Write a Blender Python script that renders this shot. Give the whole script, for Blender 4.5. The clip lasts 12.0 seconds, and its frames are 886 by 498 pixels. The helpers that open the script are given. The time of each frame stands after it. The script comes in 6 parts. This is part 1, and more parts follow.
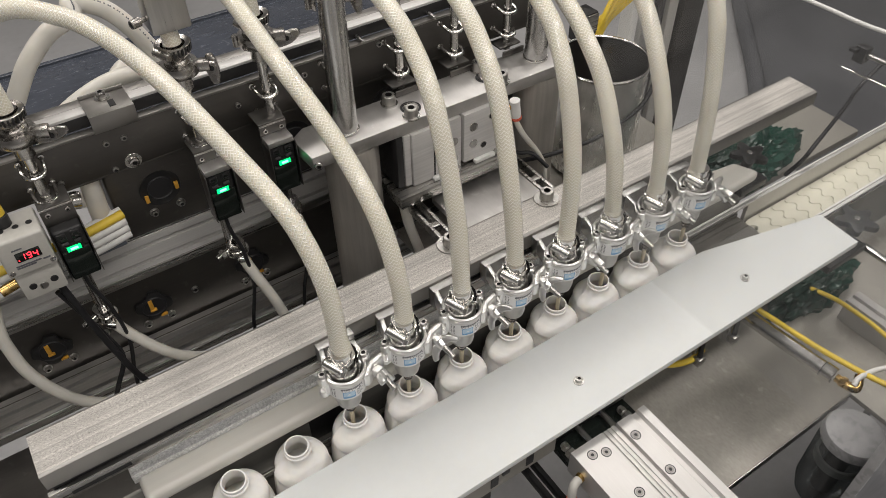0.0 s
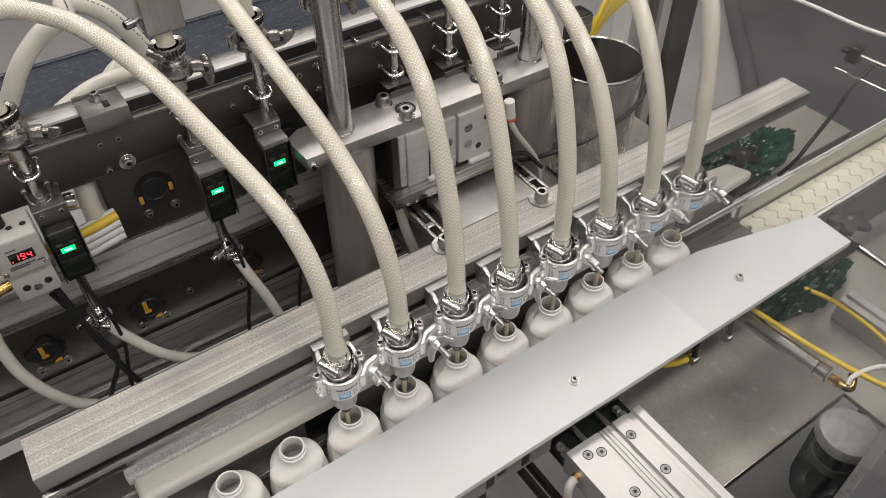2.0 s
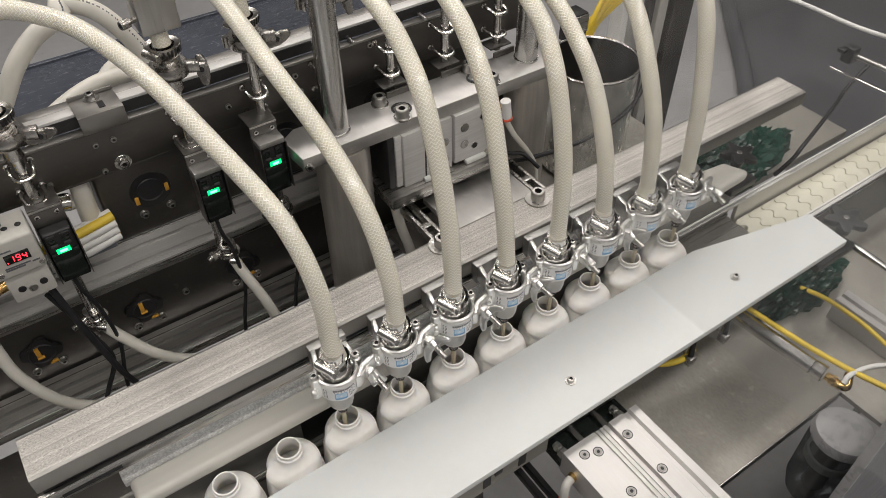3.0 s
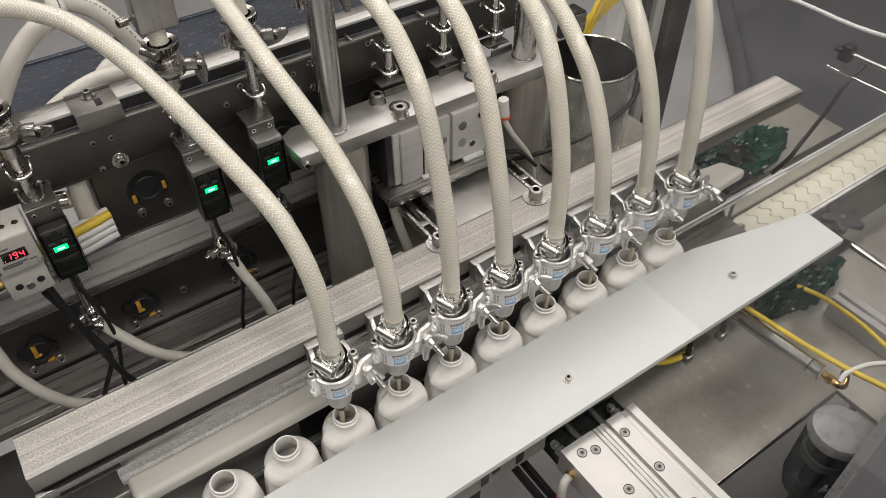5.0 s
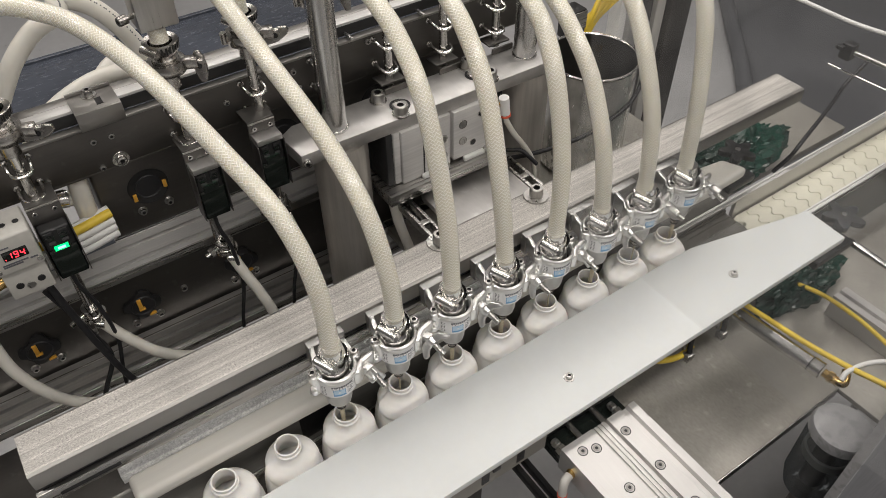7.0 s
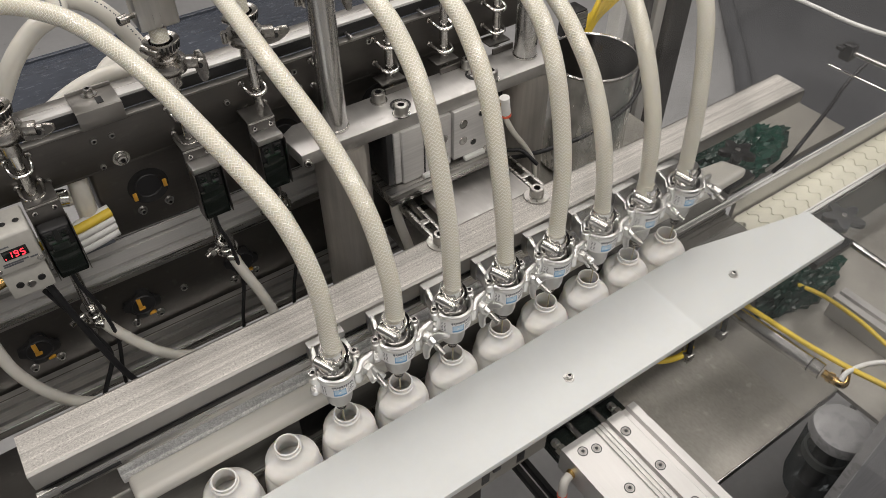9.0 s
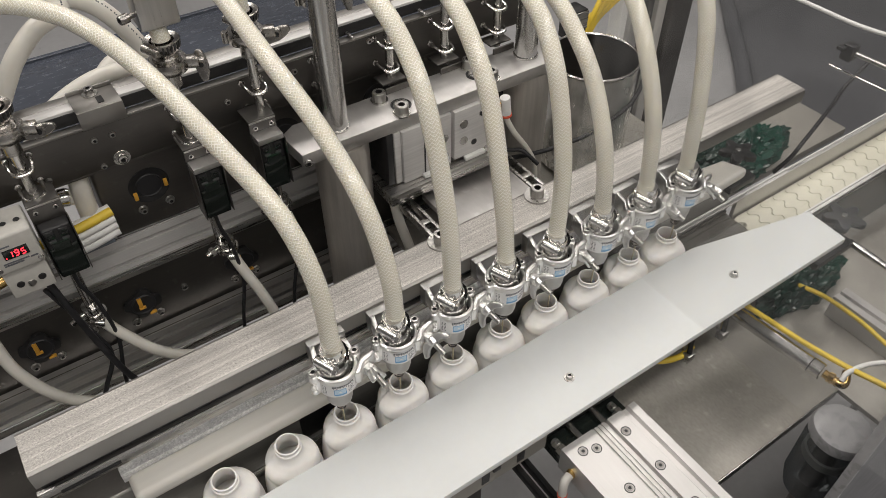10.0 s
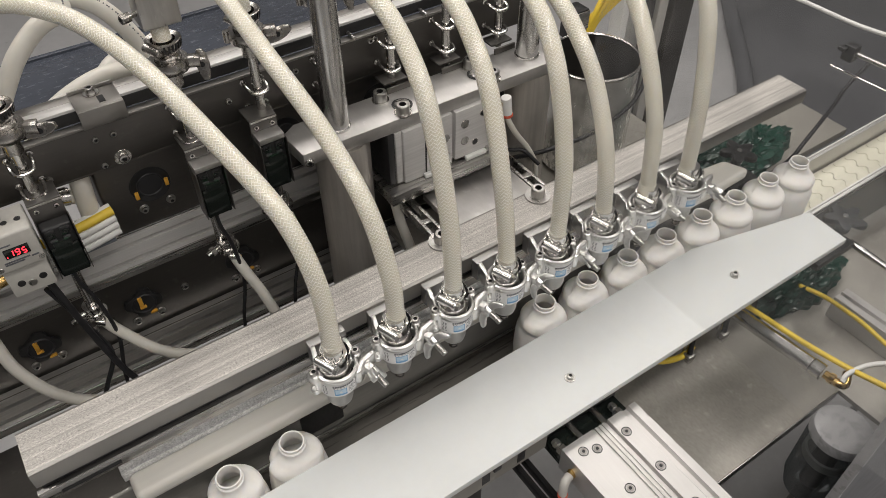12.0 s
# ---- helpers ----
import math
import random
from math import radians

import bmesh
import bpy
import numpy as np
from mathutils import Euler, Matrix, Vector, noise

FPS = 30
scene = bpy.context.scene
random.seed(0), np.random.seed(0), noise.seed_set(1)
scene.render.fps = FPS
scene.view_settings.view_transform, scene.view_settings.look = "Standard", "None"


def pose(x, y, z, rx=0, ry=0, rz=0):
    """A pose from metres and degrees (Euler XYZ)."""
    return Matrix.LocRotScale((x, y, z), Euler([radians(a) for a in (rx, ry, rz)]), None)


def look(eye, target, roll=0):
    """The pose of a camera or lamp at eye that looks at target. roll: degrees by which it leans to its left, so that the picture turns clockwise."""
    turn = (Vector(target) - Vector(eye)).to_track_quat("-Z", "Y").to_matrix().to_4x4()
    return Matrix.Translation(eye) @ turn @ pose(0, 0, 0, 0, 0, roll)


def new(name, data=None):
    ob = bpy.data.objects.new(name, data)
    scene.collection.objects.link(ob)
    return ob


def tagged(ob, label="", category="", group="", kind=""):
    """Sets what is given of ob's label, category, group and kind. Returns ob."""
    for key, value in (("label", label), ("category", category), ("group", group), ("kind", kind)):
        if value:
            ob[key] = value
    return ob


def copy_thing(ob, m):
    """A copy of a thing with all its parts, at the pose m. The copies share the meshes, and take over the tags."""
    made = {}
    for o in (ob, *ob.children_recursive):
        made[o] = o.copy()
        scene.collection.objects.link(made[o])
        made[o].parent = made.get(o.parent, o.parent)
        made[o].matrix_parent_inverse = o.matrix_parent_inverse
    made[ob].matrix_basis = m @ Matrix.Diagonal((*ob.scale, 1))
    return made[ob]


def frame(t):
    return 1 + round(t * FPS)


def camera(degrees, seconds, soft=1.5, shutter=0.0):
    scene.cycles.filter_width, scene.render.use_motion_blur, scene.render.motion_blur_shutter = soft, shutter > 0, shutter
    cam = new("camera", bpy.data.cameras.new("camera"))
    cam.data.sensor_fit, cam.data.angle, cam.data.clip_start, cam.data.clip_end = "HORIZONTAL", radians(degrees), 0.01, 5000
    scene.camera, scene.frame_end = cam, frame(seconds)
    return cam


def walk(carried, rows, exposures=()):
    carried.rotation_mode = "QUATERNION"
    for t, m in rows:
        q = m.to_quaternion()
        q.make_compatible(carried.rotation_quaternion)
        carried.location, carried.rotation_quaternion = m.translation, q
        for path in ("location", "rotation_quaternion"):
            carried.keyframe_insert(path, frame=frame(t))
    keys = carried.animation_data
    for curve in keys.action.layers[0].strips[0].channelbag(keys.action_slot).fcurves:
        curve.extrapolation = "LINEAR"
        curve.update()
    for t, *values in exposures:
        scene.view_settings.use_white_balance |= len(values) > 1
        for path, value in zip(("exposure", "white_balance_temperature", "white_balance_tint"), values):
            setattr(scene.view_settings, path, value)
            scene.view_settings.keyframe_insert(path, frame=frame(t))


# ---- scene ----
cam = camera(60.85, 12.0, 0.5)
walk(cam, [
    (0, look((-0.2025, -0.5284, 1.8458), (0.1862, 0.068, 1.1435), -0.991)),
    (0.5, look((-0.2038, -0.5284, 1.8453), (0.1873, 0.0678, 1.1442), -0.95)),
    (1, look((-0.2037, -0.5292, 1.8452), (0.1894, 0.0665, 1.1448), -0.86)),
    (1.5, look((-0.2042, -0.5286, 1.8454), (0.191, 0.0655, 1.1448), -0.734)),
    (2, look((-0.204, -0.5285, 1.8454), (0.1916, 0.0646, 1.1442), -0.698)),
    (2.5, look((-0.2027, -0.529, 1.8458), (0.1935, 0.0635, 1.1443), -0.7)),
    (3, look((-0.2028, -0.5289, 1.8454), (0.1958, 0.0621, 1.1441), -0.595)),
    (5, look((-0.2038, -0.5281, 1.846), (0.1971, 0.059, 1.1428), -0.326)),
    (5.5, look((-0.2036, -0.5288, 1.8461), (0.1986, 0.0575, 1.1429), -0.28)),
    (6, look((-0.2035, -0.5289, 1.8455), (0.1975, 0.0578, 1.1418), -0.345)),
    (6.5, look((-0.2036, -0.5275, 1.8463), (0.1965, 0.0582, 1.1414), -0.361)),
    (7, look((-0.2029, -0.5287, 1.8452), (0.1959, 0.0586, 1.1409), -0.476)),
    (9, look((-0.2044, -0.5269, 1.8455), (0.1955, 0.0591, 1.1407), -0.271)),
    (9.5, look((-0.2047, -0.5265, 1.8454), (0.1952, 0.0594, 1.1405), -0.205)),
    (10, look((-0.2042, -0.5274, 1.8454), (0.1949, 0.0591, 1.1406), -0.259)),
    (10.5, look((-0.2044, -0.5273, 1.8452), (0.1949, 0.0594, 1.1406), -0.259)),
    (11, look((-0.2042, -0.5277, 1.845), (0.1947, 0.0596, 1.1408), -0.245)),
    (11.5, look((-0.204, -0.5271, 1.8455), (0.1942, 0.06, 1.1407), -0.281)),
    (12, look((-0.2045, -0.5266, 1.8457), (0.194, 0.0598, 1.1404), -0.166)),
])

# world: a closed room, so only a faint even background
world = bpy.data.worlds.new("world")
scene.world = world
world.use_nodes = True
world.node_tree.nodes["Background"].inputs[0].default_value = (0.8, 0.85, 0.9, 1)
world.node_tree.nodes["Background"].inputs[1].default_value = 0.05
scene.view_settings.exposure = 0.0


def ceiling_lamp(x, y, watts, sx=1.2, sy=0.3, rz=0):
    data = bpy.data.lights.new("ceiling_lamp", "AREA")
    data.shape, data.size, data.size_y = "RECTANGLE", sx, sy
    data.energy, data.color = watts, (1.0, 0.942, 0.892)
    ob = new("ceiling_lamp", data)
    ob.matrix_world = pose(x, y, 3.14, 0, 0, rz)
    return ob


# rows of ceiling fluorescents over the line
for y in (-2.1, -0.75, 0.75, 2.1):
    ceiling_lamp(0.5, y, 34.2, 4.2, 0.30)


# ---- materials ----
def surface(name, base, rough=0.5, metal=0.0, streak=(60, 60, 60), var=0.12, big=6.0, bigvar=0.12, bump=0.0,
            rvar=0.1, sss=0.0, specular=0.5, coat=0.0, spots=0.0, spot_col=(0.1, 0.09, 0.08), spot_scale=90, bands=0.0, band_scale=70):
    """A procedural surface with fine grain (streak: its scale along x, y, z), broad mottling and wear spots."""
    m = bpy.data.materials.new(name)
    m.use_nodes = True
    nt = m.node_tree
    n, l = nt.nodes, nt.links
    b = n["Principled BSDF"]
    tc = n.new("ShaderNodeTexCoord")
    mp = n.new("ShaderNodeMapping")
    mp.inputs["Scale"].default_value = streak
    l.new(tc.outputs["Object"], mp.inputs["Vector"])
    fine = n.new("ShaderNodeTexNoise")
    fine.inputs["Scale"].default_value, fine.inputs["Detail"].default_value = 1.0, 6.0
    fine.inputs["Roughness"].default_value = 0.65
    l.new(mp.outputs["Vector"], fine.inputs["Vector"])
    broad = n.new("ShaderNodeTexNoise")
    broad.inputs["Scale"].default_value, broad.inputs["Detail"].default_value = big, 3.0
    l.new(tc.outputs["Object"], broad.inputs["Vector"])
    f1 = n.new("ShaderNodeMapRange")
    f1.inputs["From Min"].default_value, f1.inputs["From Max"].default_value = 0.3, 0.7
    f1.inputs["To Min"].default_value, f1.inputs["To Max"].default_value = 1 - var, 1 + var
    l.new(fine.outputs["Fac"], f1.inputs["Value"])
    f2 = n.new("ShaderNodeMapRange")
    f2.inputs["From Min"].default_value, f2.inputs["From Max"].default_value = 0.3, 0.7
    f2.inputs["To Min"].default_value, f2.inputs["To Max"].default_value = 1 - bigvar, 1 + bigvar
    l.new(broad.outputs["Fac"], f2.inputs["Value"])
    mul = n.new("ShaderNodeMath")
    mul.operation = "MULTIPLY"
    l.new(f1.outputs[0], mul.inputs[0])
    l.new(f2.outputs[0], mul.inputs[1])
    strength = mul.outputs[0]
    if bands:
        bm_ = n.new("ShaderNodeMapping")
        bm_.inputs["Scale"].default_value = (0.7, band_scale, band_scale)
        l.new(tc.outputs["Object"], bm_.inputs["Vector"])
        bn = n.new("ShaderNodeTexNoise")
        bn.inputs["Scale"].default_value, bn.inputs["Detail"].default_value = 1.0, 5.0
        l.new(bm_.outputs["Vector"], bn.inputs["Vector"])
        br = n.new("ShaderNodeMapRange")
        br.inputs["From Min"].default_value, br.inputs["From Max"].default_value = 0.32, 0.68
        br.inputs["To Min"].default_value, br.inputs["To Max"].default_value = 1 - bands, 1 + bands
        l.new(bn.outputs["Fac"], br.inputs["Value"])
        m2 = n.new("ShaderNodeMath")
        m2.operation = "MULTIPLY"
        l.new(strength, m2.inputs[0])
        l.new(br.outputs[0], m2.inputs[1])
        strength = m2.outputs[0]
    vec = n.new("ShaderNodeVectorMath")
    vec.operation = "SCALE"
    vec.inputs[0].default_value = base
    l.new(strength, vec.inputs["Scale"])
    colour = vec.outputs[0]
    if spots:
        sp = n.new("ShaderNodeTexNoise")
        sp.inputs["Scale"].default_value, sp.inputs["Detail"].default_value = spot_scale, 4.0
        l.new(tc.outputs["Object"], sp.inputs["Vector"])
        rp = n.new("ShaderNodeMapRange")
        rp.inputs["From Min"].default_value, rp.inputs["From Max"].default_value = 0.62, 0.72
        rp.inputs["To Max"].default_value = spots
        l.new(sp.outputs["Fac"], rp.inputs["Value"])
        mx = n.new("ShaderNodeMix")
        mx.data_type = "RGBA"
        l.new(rp.outputs[0], mx.inputs["Factor"])
        l.new(colour, mx.inputs["A"])
        mx.inputs["B"].default_value = (*spot_col, 1)
        colour = mx.outputs["Result"]
    l.new(colour, b.inputs["Base Color"])
    fr = n.new("ShaderNodeMapRange")
    fr.inputs["From Min"].default_value, fr.inputs["From Max"].default_value = 0.3, 0.7
    fr.inputs["To Min"].default_value, fr.inputs["To Max"].default_value = max(rough - rvar, 0.02), min(rough + rvar, 1)
    l.new(fine.outputs["Fac"], fr.inputs["Value"])
    l.new(fr.outputs[0], b.inputs["Roughness"])
    b.inputs["Metallic"].default_value = metal
    b.inputs["Specular IOR Level"].default_value = specular
    if sss:
        b.inputs["Subsurface Weight"].default_value = sss
        b.inputs["Subsurface Radius"].default_value = (1.0, 0.85, 0.65)
        b.inputs["Subsurface Scale"].default_value = 0.006
    if coat:
        b.inputs["Coat Weight"].default_value = coat
        b.inputs["Coat Roughness"].default_value = 0.08
    if bump:
        bp = n.new("ShaderNodeBump")
        bp.inputs["Strength"].default_value, bp.inputs["Distance"].default_value = bump, 0.001
        l.new(fine.outputs["Fac"], bp.inputs["Height"])
        l.new(bp.outputs["Normal"], b.inputs["Normal"])
    return m


def glowing(name, colour, strength):
    m = bpy.data.materials.new(name)
    m.use_nodes = True
    b = m.node_tree.nodes["Principled BSDF"]
    b.inputs["Base Color"].default_value = (*[0.3 * c for c in colour], 1)
    b.inputs["Emission Color"].default_value = (*colour, 1)
    b.inputs["Emission Strength"].default_value = strength
    return m


def clear_plastic(name, tint=(1, 1, 1), dust_haze=0.1, rough=0.03, gloss=0.035):
    """A thin clear pane: mostly see-through, a gloss on it, a dusty film that also paints in haze."""
    m = bpy.data.materials.new(name)
    m.use_nodes = True
    nt = m.node_tree
    n, l = nt.nodes, nt.links
    n.remove(n["Principled BSDF"])
    out = n["Material Output"]
    tr, gl, df = n.new("ShaderNodeBsdfTransparent"), n.new("ShaderNodeBsdfGlossy"), n.new("ShaderNodeBsdfDiffuse")
    tr.inputs["Color"].default_value = (*tint, 1)
    gl.inputs["Roughness"].default_value = rough
    df.inputs["Color"].default_value = (0.75, 0.76, 0.76, 1)
    m1, m2 = n.new("ShaderNodeMixShader"), n.new("ShaderNodeMixShader")
    tc = n.new("ShaderNodeTexCoord")
    no = n.new("ShaderNodeTexNoise")
    no.inputs["Scale"].default_value, no.inputs["Detail"].default_value = 1.0, 8.0
    no.inputs["Roughness"].default_value = 0.62
    st = n.new("ShaderNodeMapping")
    st.inputs["Rotation"].default_value = (0.6, 0, 0)
    st.inputs["Scale"].default_value = (5, 26, 7)
    l.new(tc.outputs["Object"], st.inputs["Vector"])
    l.new(st.outputs["Vector"], no.inputs["Vector"])
    # the streaked pale film stands in for reflected haze as well as dirt
    mr = n.new("ShaderNodeMapRange")
    mr.inputs["From Min"].default_value, mr.inputs["From Max"].default_value = 0.3, 0.75
    mr.inputs["To Min"].default_value, mr.inputs["To Max"].default_value = dust_haze * 0.25, dust_haze * 1.9
    l.new(no.outputs["Fac"], mr.inputs["Value"])
    l.new(mr.outputs[0], m1.inputs["Fac"])
    l.new(tr.outputs[0], m1.inputs[1])
    l.new(df.outputs[0], m1.inputs[2])
    m2.inputs["Fac"].default_value = gloss
    l.new(m1.outputs[0], m2.inputs[1])
    l.new(gl.outputs[0], m2.inputs[2])
    l.new(m2.outputs[0], out.inputs["Surface"])
    return m


def braided(name):
    """Clear braided hose filled with product: pale cream, white yarn in a diamond weave."""
    m = bpy.data.materials.new(name)
    m.use_nodes = True
    nt = m.node_tree
    n, l = nt.nodes, nt.links
    b = n["Principled BSDF"]
    uv = n.new("ShaderNodeUVMap")
    uv.uv_map = "UVMap"
    sep = n.new("ShaderNodeSeparateXYZ")
    l.new(uv.outputs["UV"], sep.inputs[0])

    def op(kind, a, c=None):
        q = n.new("ShaderNodeMath")
        q.operation = kind
        for k, val in enumerate((a, c)):
            if val is None:
                continue
            if isinstance(val, (int, float)):
                q.inputs[k].default_value = val
            else:
                l.new(val, q.inputs[k])
        return q.outputs[0]
    # herringbone: rows of yarn that zigzag round the hose
    zig = op("PINGPONG", op("MULTIPLY", sep.outputs[0], 16.0), 1.0)
    row = op("ADD", op("MULTIPLY", sep.outputs[1], 215.0), op("MULTIPLY", zig, 0.85))
    cross = op("SUBTRACT", op("MULTIPLY", sep.outputs[1], 215.0), op("MULTIPLY", zig, 0.85))
    s1 = op("SINE", op("MULTIPLY", row, 2 * math.pi))
    s2 = op("SUBTRACT", op("SINE", op("MULTIPLY", cross, 2 * math.pi)), 0.22)
    weave = op("MAXIMUM", s1, s2)
    line = op("SMOOTH_MAX", op("SUBTRACT", weave, 0.48), 0.0)
    fac = op("MULTIPLY", line, 2.0)
    tc = n.new("ShaderNodeTexCoord")
    no = n.new("ShaderNodeTexNoise")
    no.inputs["Scale"].default_value = 22
    l.new(tc.outputs["Object"], no.inputs["Vector"])
    body = n.new("ShaderNodeMix")
    body.data_type = "RGBA"
    body.inputs["A"].default_value = (0.665, 0.628, 0.505, 1)
    body.inputs["B"].default_value = (0.75, 0.715, 0.60, 1)
    l.new(no.outputs["Fac"], body.inputs["Factor"])
    mx = n.new("ShaderNodeMix")
    mx.data_type = "RGBA"
    l.new(fac, mx.inputs["Factor"])
    l.new(body.outputs["Result"], mx.inputs["A"])
    mx.inputs["B"].default_value = (0.89, 0.875, 0.80, 1)
    l.new(mx.outputs["Result"], b.inputs["Base Color"])
    b.inputs["Roughness"].default_value = 0.3
    b.inputs["Subsurface Weight"].default_value = 0.25
    b.inputs["Subsurface Radius"].default_value = (1.0, 0.85, 0.6)
    b.inputs["Subsurface Scale"].default_value = 0.006
    b.inputs["Coat Weight"].default_value = 0.6
    b.inputs["Coat Roughness"].default_value = 0.12
    bp = n.new("ShaderNodeBump")
    bp.inputs["Strength"].default_value, bp.inputs["Distance"].default_value = 0.6, 0.001
    l.new(fac, bp.inputs["Height"])
    l.new(bp.outputs["Normal"], b.inputs["Normal"])
    return m


STEEL = surface("brushed_stainless", (0.48, 0.47, 0.455), 0.30, 1.0, (8, 240, 240), 0.10, 9, 0.12, 0.05, bands=0.2, band_scale=120)
STEEL_V = surface("brushed_stainless_tube", (0.47, 0.46, 0.44), 0.33, 1.0, (160, 160, 10), 0.12, 8, 0.15, 0.05)
CHROME = surface("polished_stainless", (0.64, 0.63, 0.61), 0.19, 1.0, (60, 60, 60), 0.06, 20, 0.10, 0.0, 0.06)
PLATE = surface("satin_plate", (0.56, 0.55, 0.535), 0.50, 1.0, (160, 30, 160), 0.08, 14, 0.16, 0.04, spots=0.35, spot_col=(0.75, 0.75, 0.74), spot_scale=60)
ALU = surface("mill_aluminium", (0.72, 0.715, 0.70), 0.42, 1.0, (10, 260, 260), 0.12, 8, 0.12, 0.08)
REDUCER = surface("polished_reducer", (0.40, 0.375, 0.345), 0.20, 1.0, (60, 60, 60), 0.06, 20, 0.10, 0.0, 0.05)
POST = surface("brushed_guide_post", (0.60, 0.595, 0.585), 0.22, 1.0, (220, 220, 6), 0.10, 8, 0.10, 0.06, 0.06)
EXTRUSION = surface("bright_extruded_aluminium", (0.64, 0.63, 0.615), 0.42, 0.25, (8, 300, 300), 0.10, 8, 0.10, 0.04)
# pot: mottling and darker spots paint in its blotchy reflections
POTSTEEL = surface("pot_steel_painted_reflections", (0.64, 0.63, 0.60), 0.22, 0.65, (30, 30, 14), 0.28, 12, 0.30, 0.25, 0.10, spots=0.4, spot_col=(0.30, 0.31, 0.28), spot_scale=40)
CAST = surface("cast_aluminium", (0.83, 0.825, 0.81), 0.30, 1.0, (90, 90, 90), 0.03, 25, 0.04, 0.0, 0.03)
ANOD = surface("clear_anodised_aluminium", (0.61, 0.60, 0.585), 0.45, 0.75, (260, 20, 260), 0.05, 10, 0.06, 0.02)
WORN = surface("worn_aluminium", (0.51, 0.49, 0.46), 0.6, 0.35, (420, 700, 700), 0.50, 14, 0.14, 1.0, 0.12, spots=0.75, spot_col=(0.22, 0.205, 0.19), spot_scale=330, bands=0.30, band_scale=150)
# darker than bare stainless: the beam's dark reflections are put into the base
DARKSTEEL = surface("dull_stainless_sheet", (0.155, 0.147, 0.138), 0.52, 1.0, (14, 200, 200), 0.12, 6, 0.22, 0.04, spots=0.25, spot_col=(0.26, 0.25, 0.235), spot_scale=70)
TROUGH = surface("polished_trough_sheet", (0.34, 0.335, 0.315), 0.18, 0.35, (10, 160, 160), 0.08, 7, 0.2, 0.03, 0.08)
BED = surface("bronze_slide_bed", (0.20, 0.19, 0.172), 0.30, 0.3, (6, 120, 120), 0.08, 7, 0.12, 0.02, 0.05)
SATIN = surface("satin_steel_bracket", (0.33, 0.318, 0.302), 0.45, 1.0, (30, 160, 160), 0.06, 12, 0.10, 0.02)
DECK = surface("stained_steel_deck", (0.36, 0.345, 0.31), 0.48, 0.35, (260, 120, 260), 0.12, 7, 0.16, 0.05, 0.10, spots=0.5, spot_col=(0.52, 0.50, 0.46), spot_scale=55)
GALV = surface("galvanised_strip", (0.78, 0.78, 0.775), 0.5, 0.3, (420, 420, 420), 0.32, 40, 0.1, 0.1)
HDPE = surface("white_polyethylene_board", (0.645, 0.665, 0.66), 0.52, 0.0, (70, 70, 70), 0.015, 5, 0.025, 0.03, 0.05, sss=0.15)
GUIDE = surface("ivory_guide_plastic", (0.68, 0.665, 0.615), 0.40, 0.0, (10, 90, 90), 0.04, 7, 0.05, 0.05, 0.06, sss=0.1)
BOTTLE = surface("natural_white_bottle_plastic", (0.87, 0.855, 0.825), 0.40, 0.0, (120, 120, 120), 0.02, 30, 0.03, 0.06, 0.06, sss=0.2)
LIQUID = surface("cream_product", (0.62, 0.55, 0.40), 0.12, 0.0, (60, 60, 60), 0.03, 30, 0.05, 0.0, 0.03)
HOSE = braided("braided_hose")
TUBE = surface("opaque_white_tube", (0.70, 0.68, 0.62), 0.35, 0.0, (40, 40, 40), 0.04, 18, 0.07, 0.03, 0.06, sss=0.15)
BLACK = surface("black_plastic", (0.018, 0.018, 0.019), 0.42, 0.0, (200, 200, 200), 0.2, 20, 0.15, 0.08)
GLOSSBLACK = surface("smoked_lens_plastic", (0.012, 0.016, 0.014), 0.12, 0.0, (60, 60, 60), 0.1, 20, 0.1, 0.0, 0.04)
RUBBER = surface("black_cable_sheath", (0.02, 0.02, 0.022), 0.5, 0.0, (90, 90, 90), 0.15, 20, 0.15, 0.05)
BRASS = surface("brass", (0.62, 0.42, 0.16), 0.25, 1.0, (90, 90, 90), 0.1, 30, 0.15, 0.03)
YELLOW = surface("yellow_hose_plastic", (0.80, 0.58, 0.06), 0.38, 0.0, (60, 60, 60), 0.05, 20, 0.08, 0.02)
ORANGE = surface("amber_clip_plastic", (0.70, 0.36, 0.05), 0.4, 0.0, (90, 90, 90), 0.08, 30, 0.1, 0.02)
RED = surface("red_release_ring", (0.72, 0.12, 0.06), 0.4, 0.0, (90, 90, 90), 0.05, 30, 0.08)
GREYPL = surface("light_grey_plastic", (0.50, 0.49, 0.455), 0.45, 0.0, (140, 140, 140), 0.05, 14, 0.07, 0.06)
WHITEPL = surface("white_plastic", (0.80, 0.80, 0.78), 0.4, 0.0, (90, 90, 90), 0.03, 14, 0.05, 0.03)
SATINDARK = surface("dark_satin_bracket", (0.20, 0.193, 0.183), 0.42, 1.0, (30, 160, 160), 0.08, 12, 0.12, 0.02)
CLAMPSTEEL = surface("dark_polished_clamp_steel", (0.40, 0.385, 0.365), 0.24, 1.0, (60, 60, 60), 0.10, 20, 0.15, 0.02, 0.08)
PILLAR = surface("brushed_pillar_steel", (0.50, 0.475, 0.44), 0.42, 0.75, (180, 180, 8), 0.12, 8, 0.14, 0.04)
CUP = surface("satin_cup_metal", (0.66, 0.655, 0.64), 0.42, 0.6, (50, 50, 200), 0.05, 20, 0.06, 0.02, 0.06)
SATINPLATE = surface("satin_holder_plate", (0.40, 0.395, 0.385), 0.38, 1.0, (160, 60, 60), 0.08, 20, 0.12, 0.03)
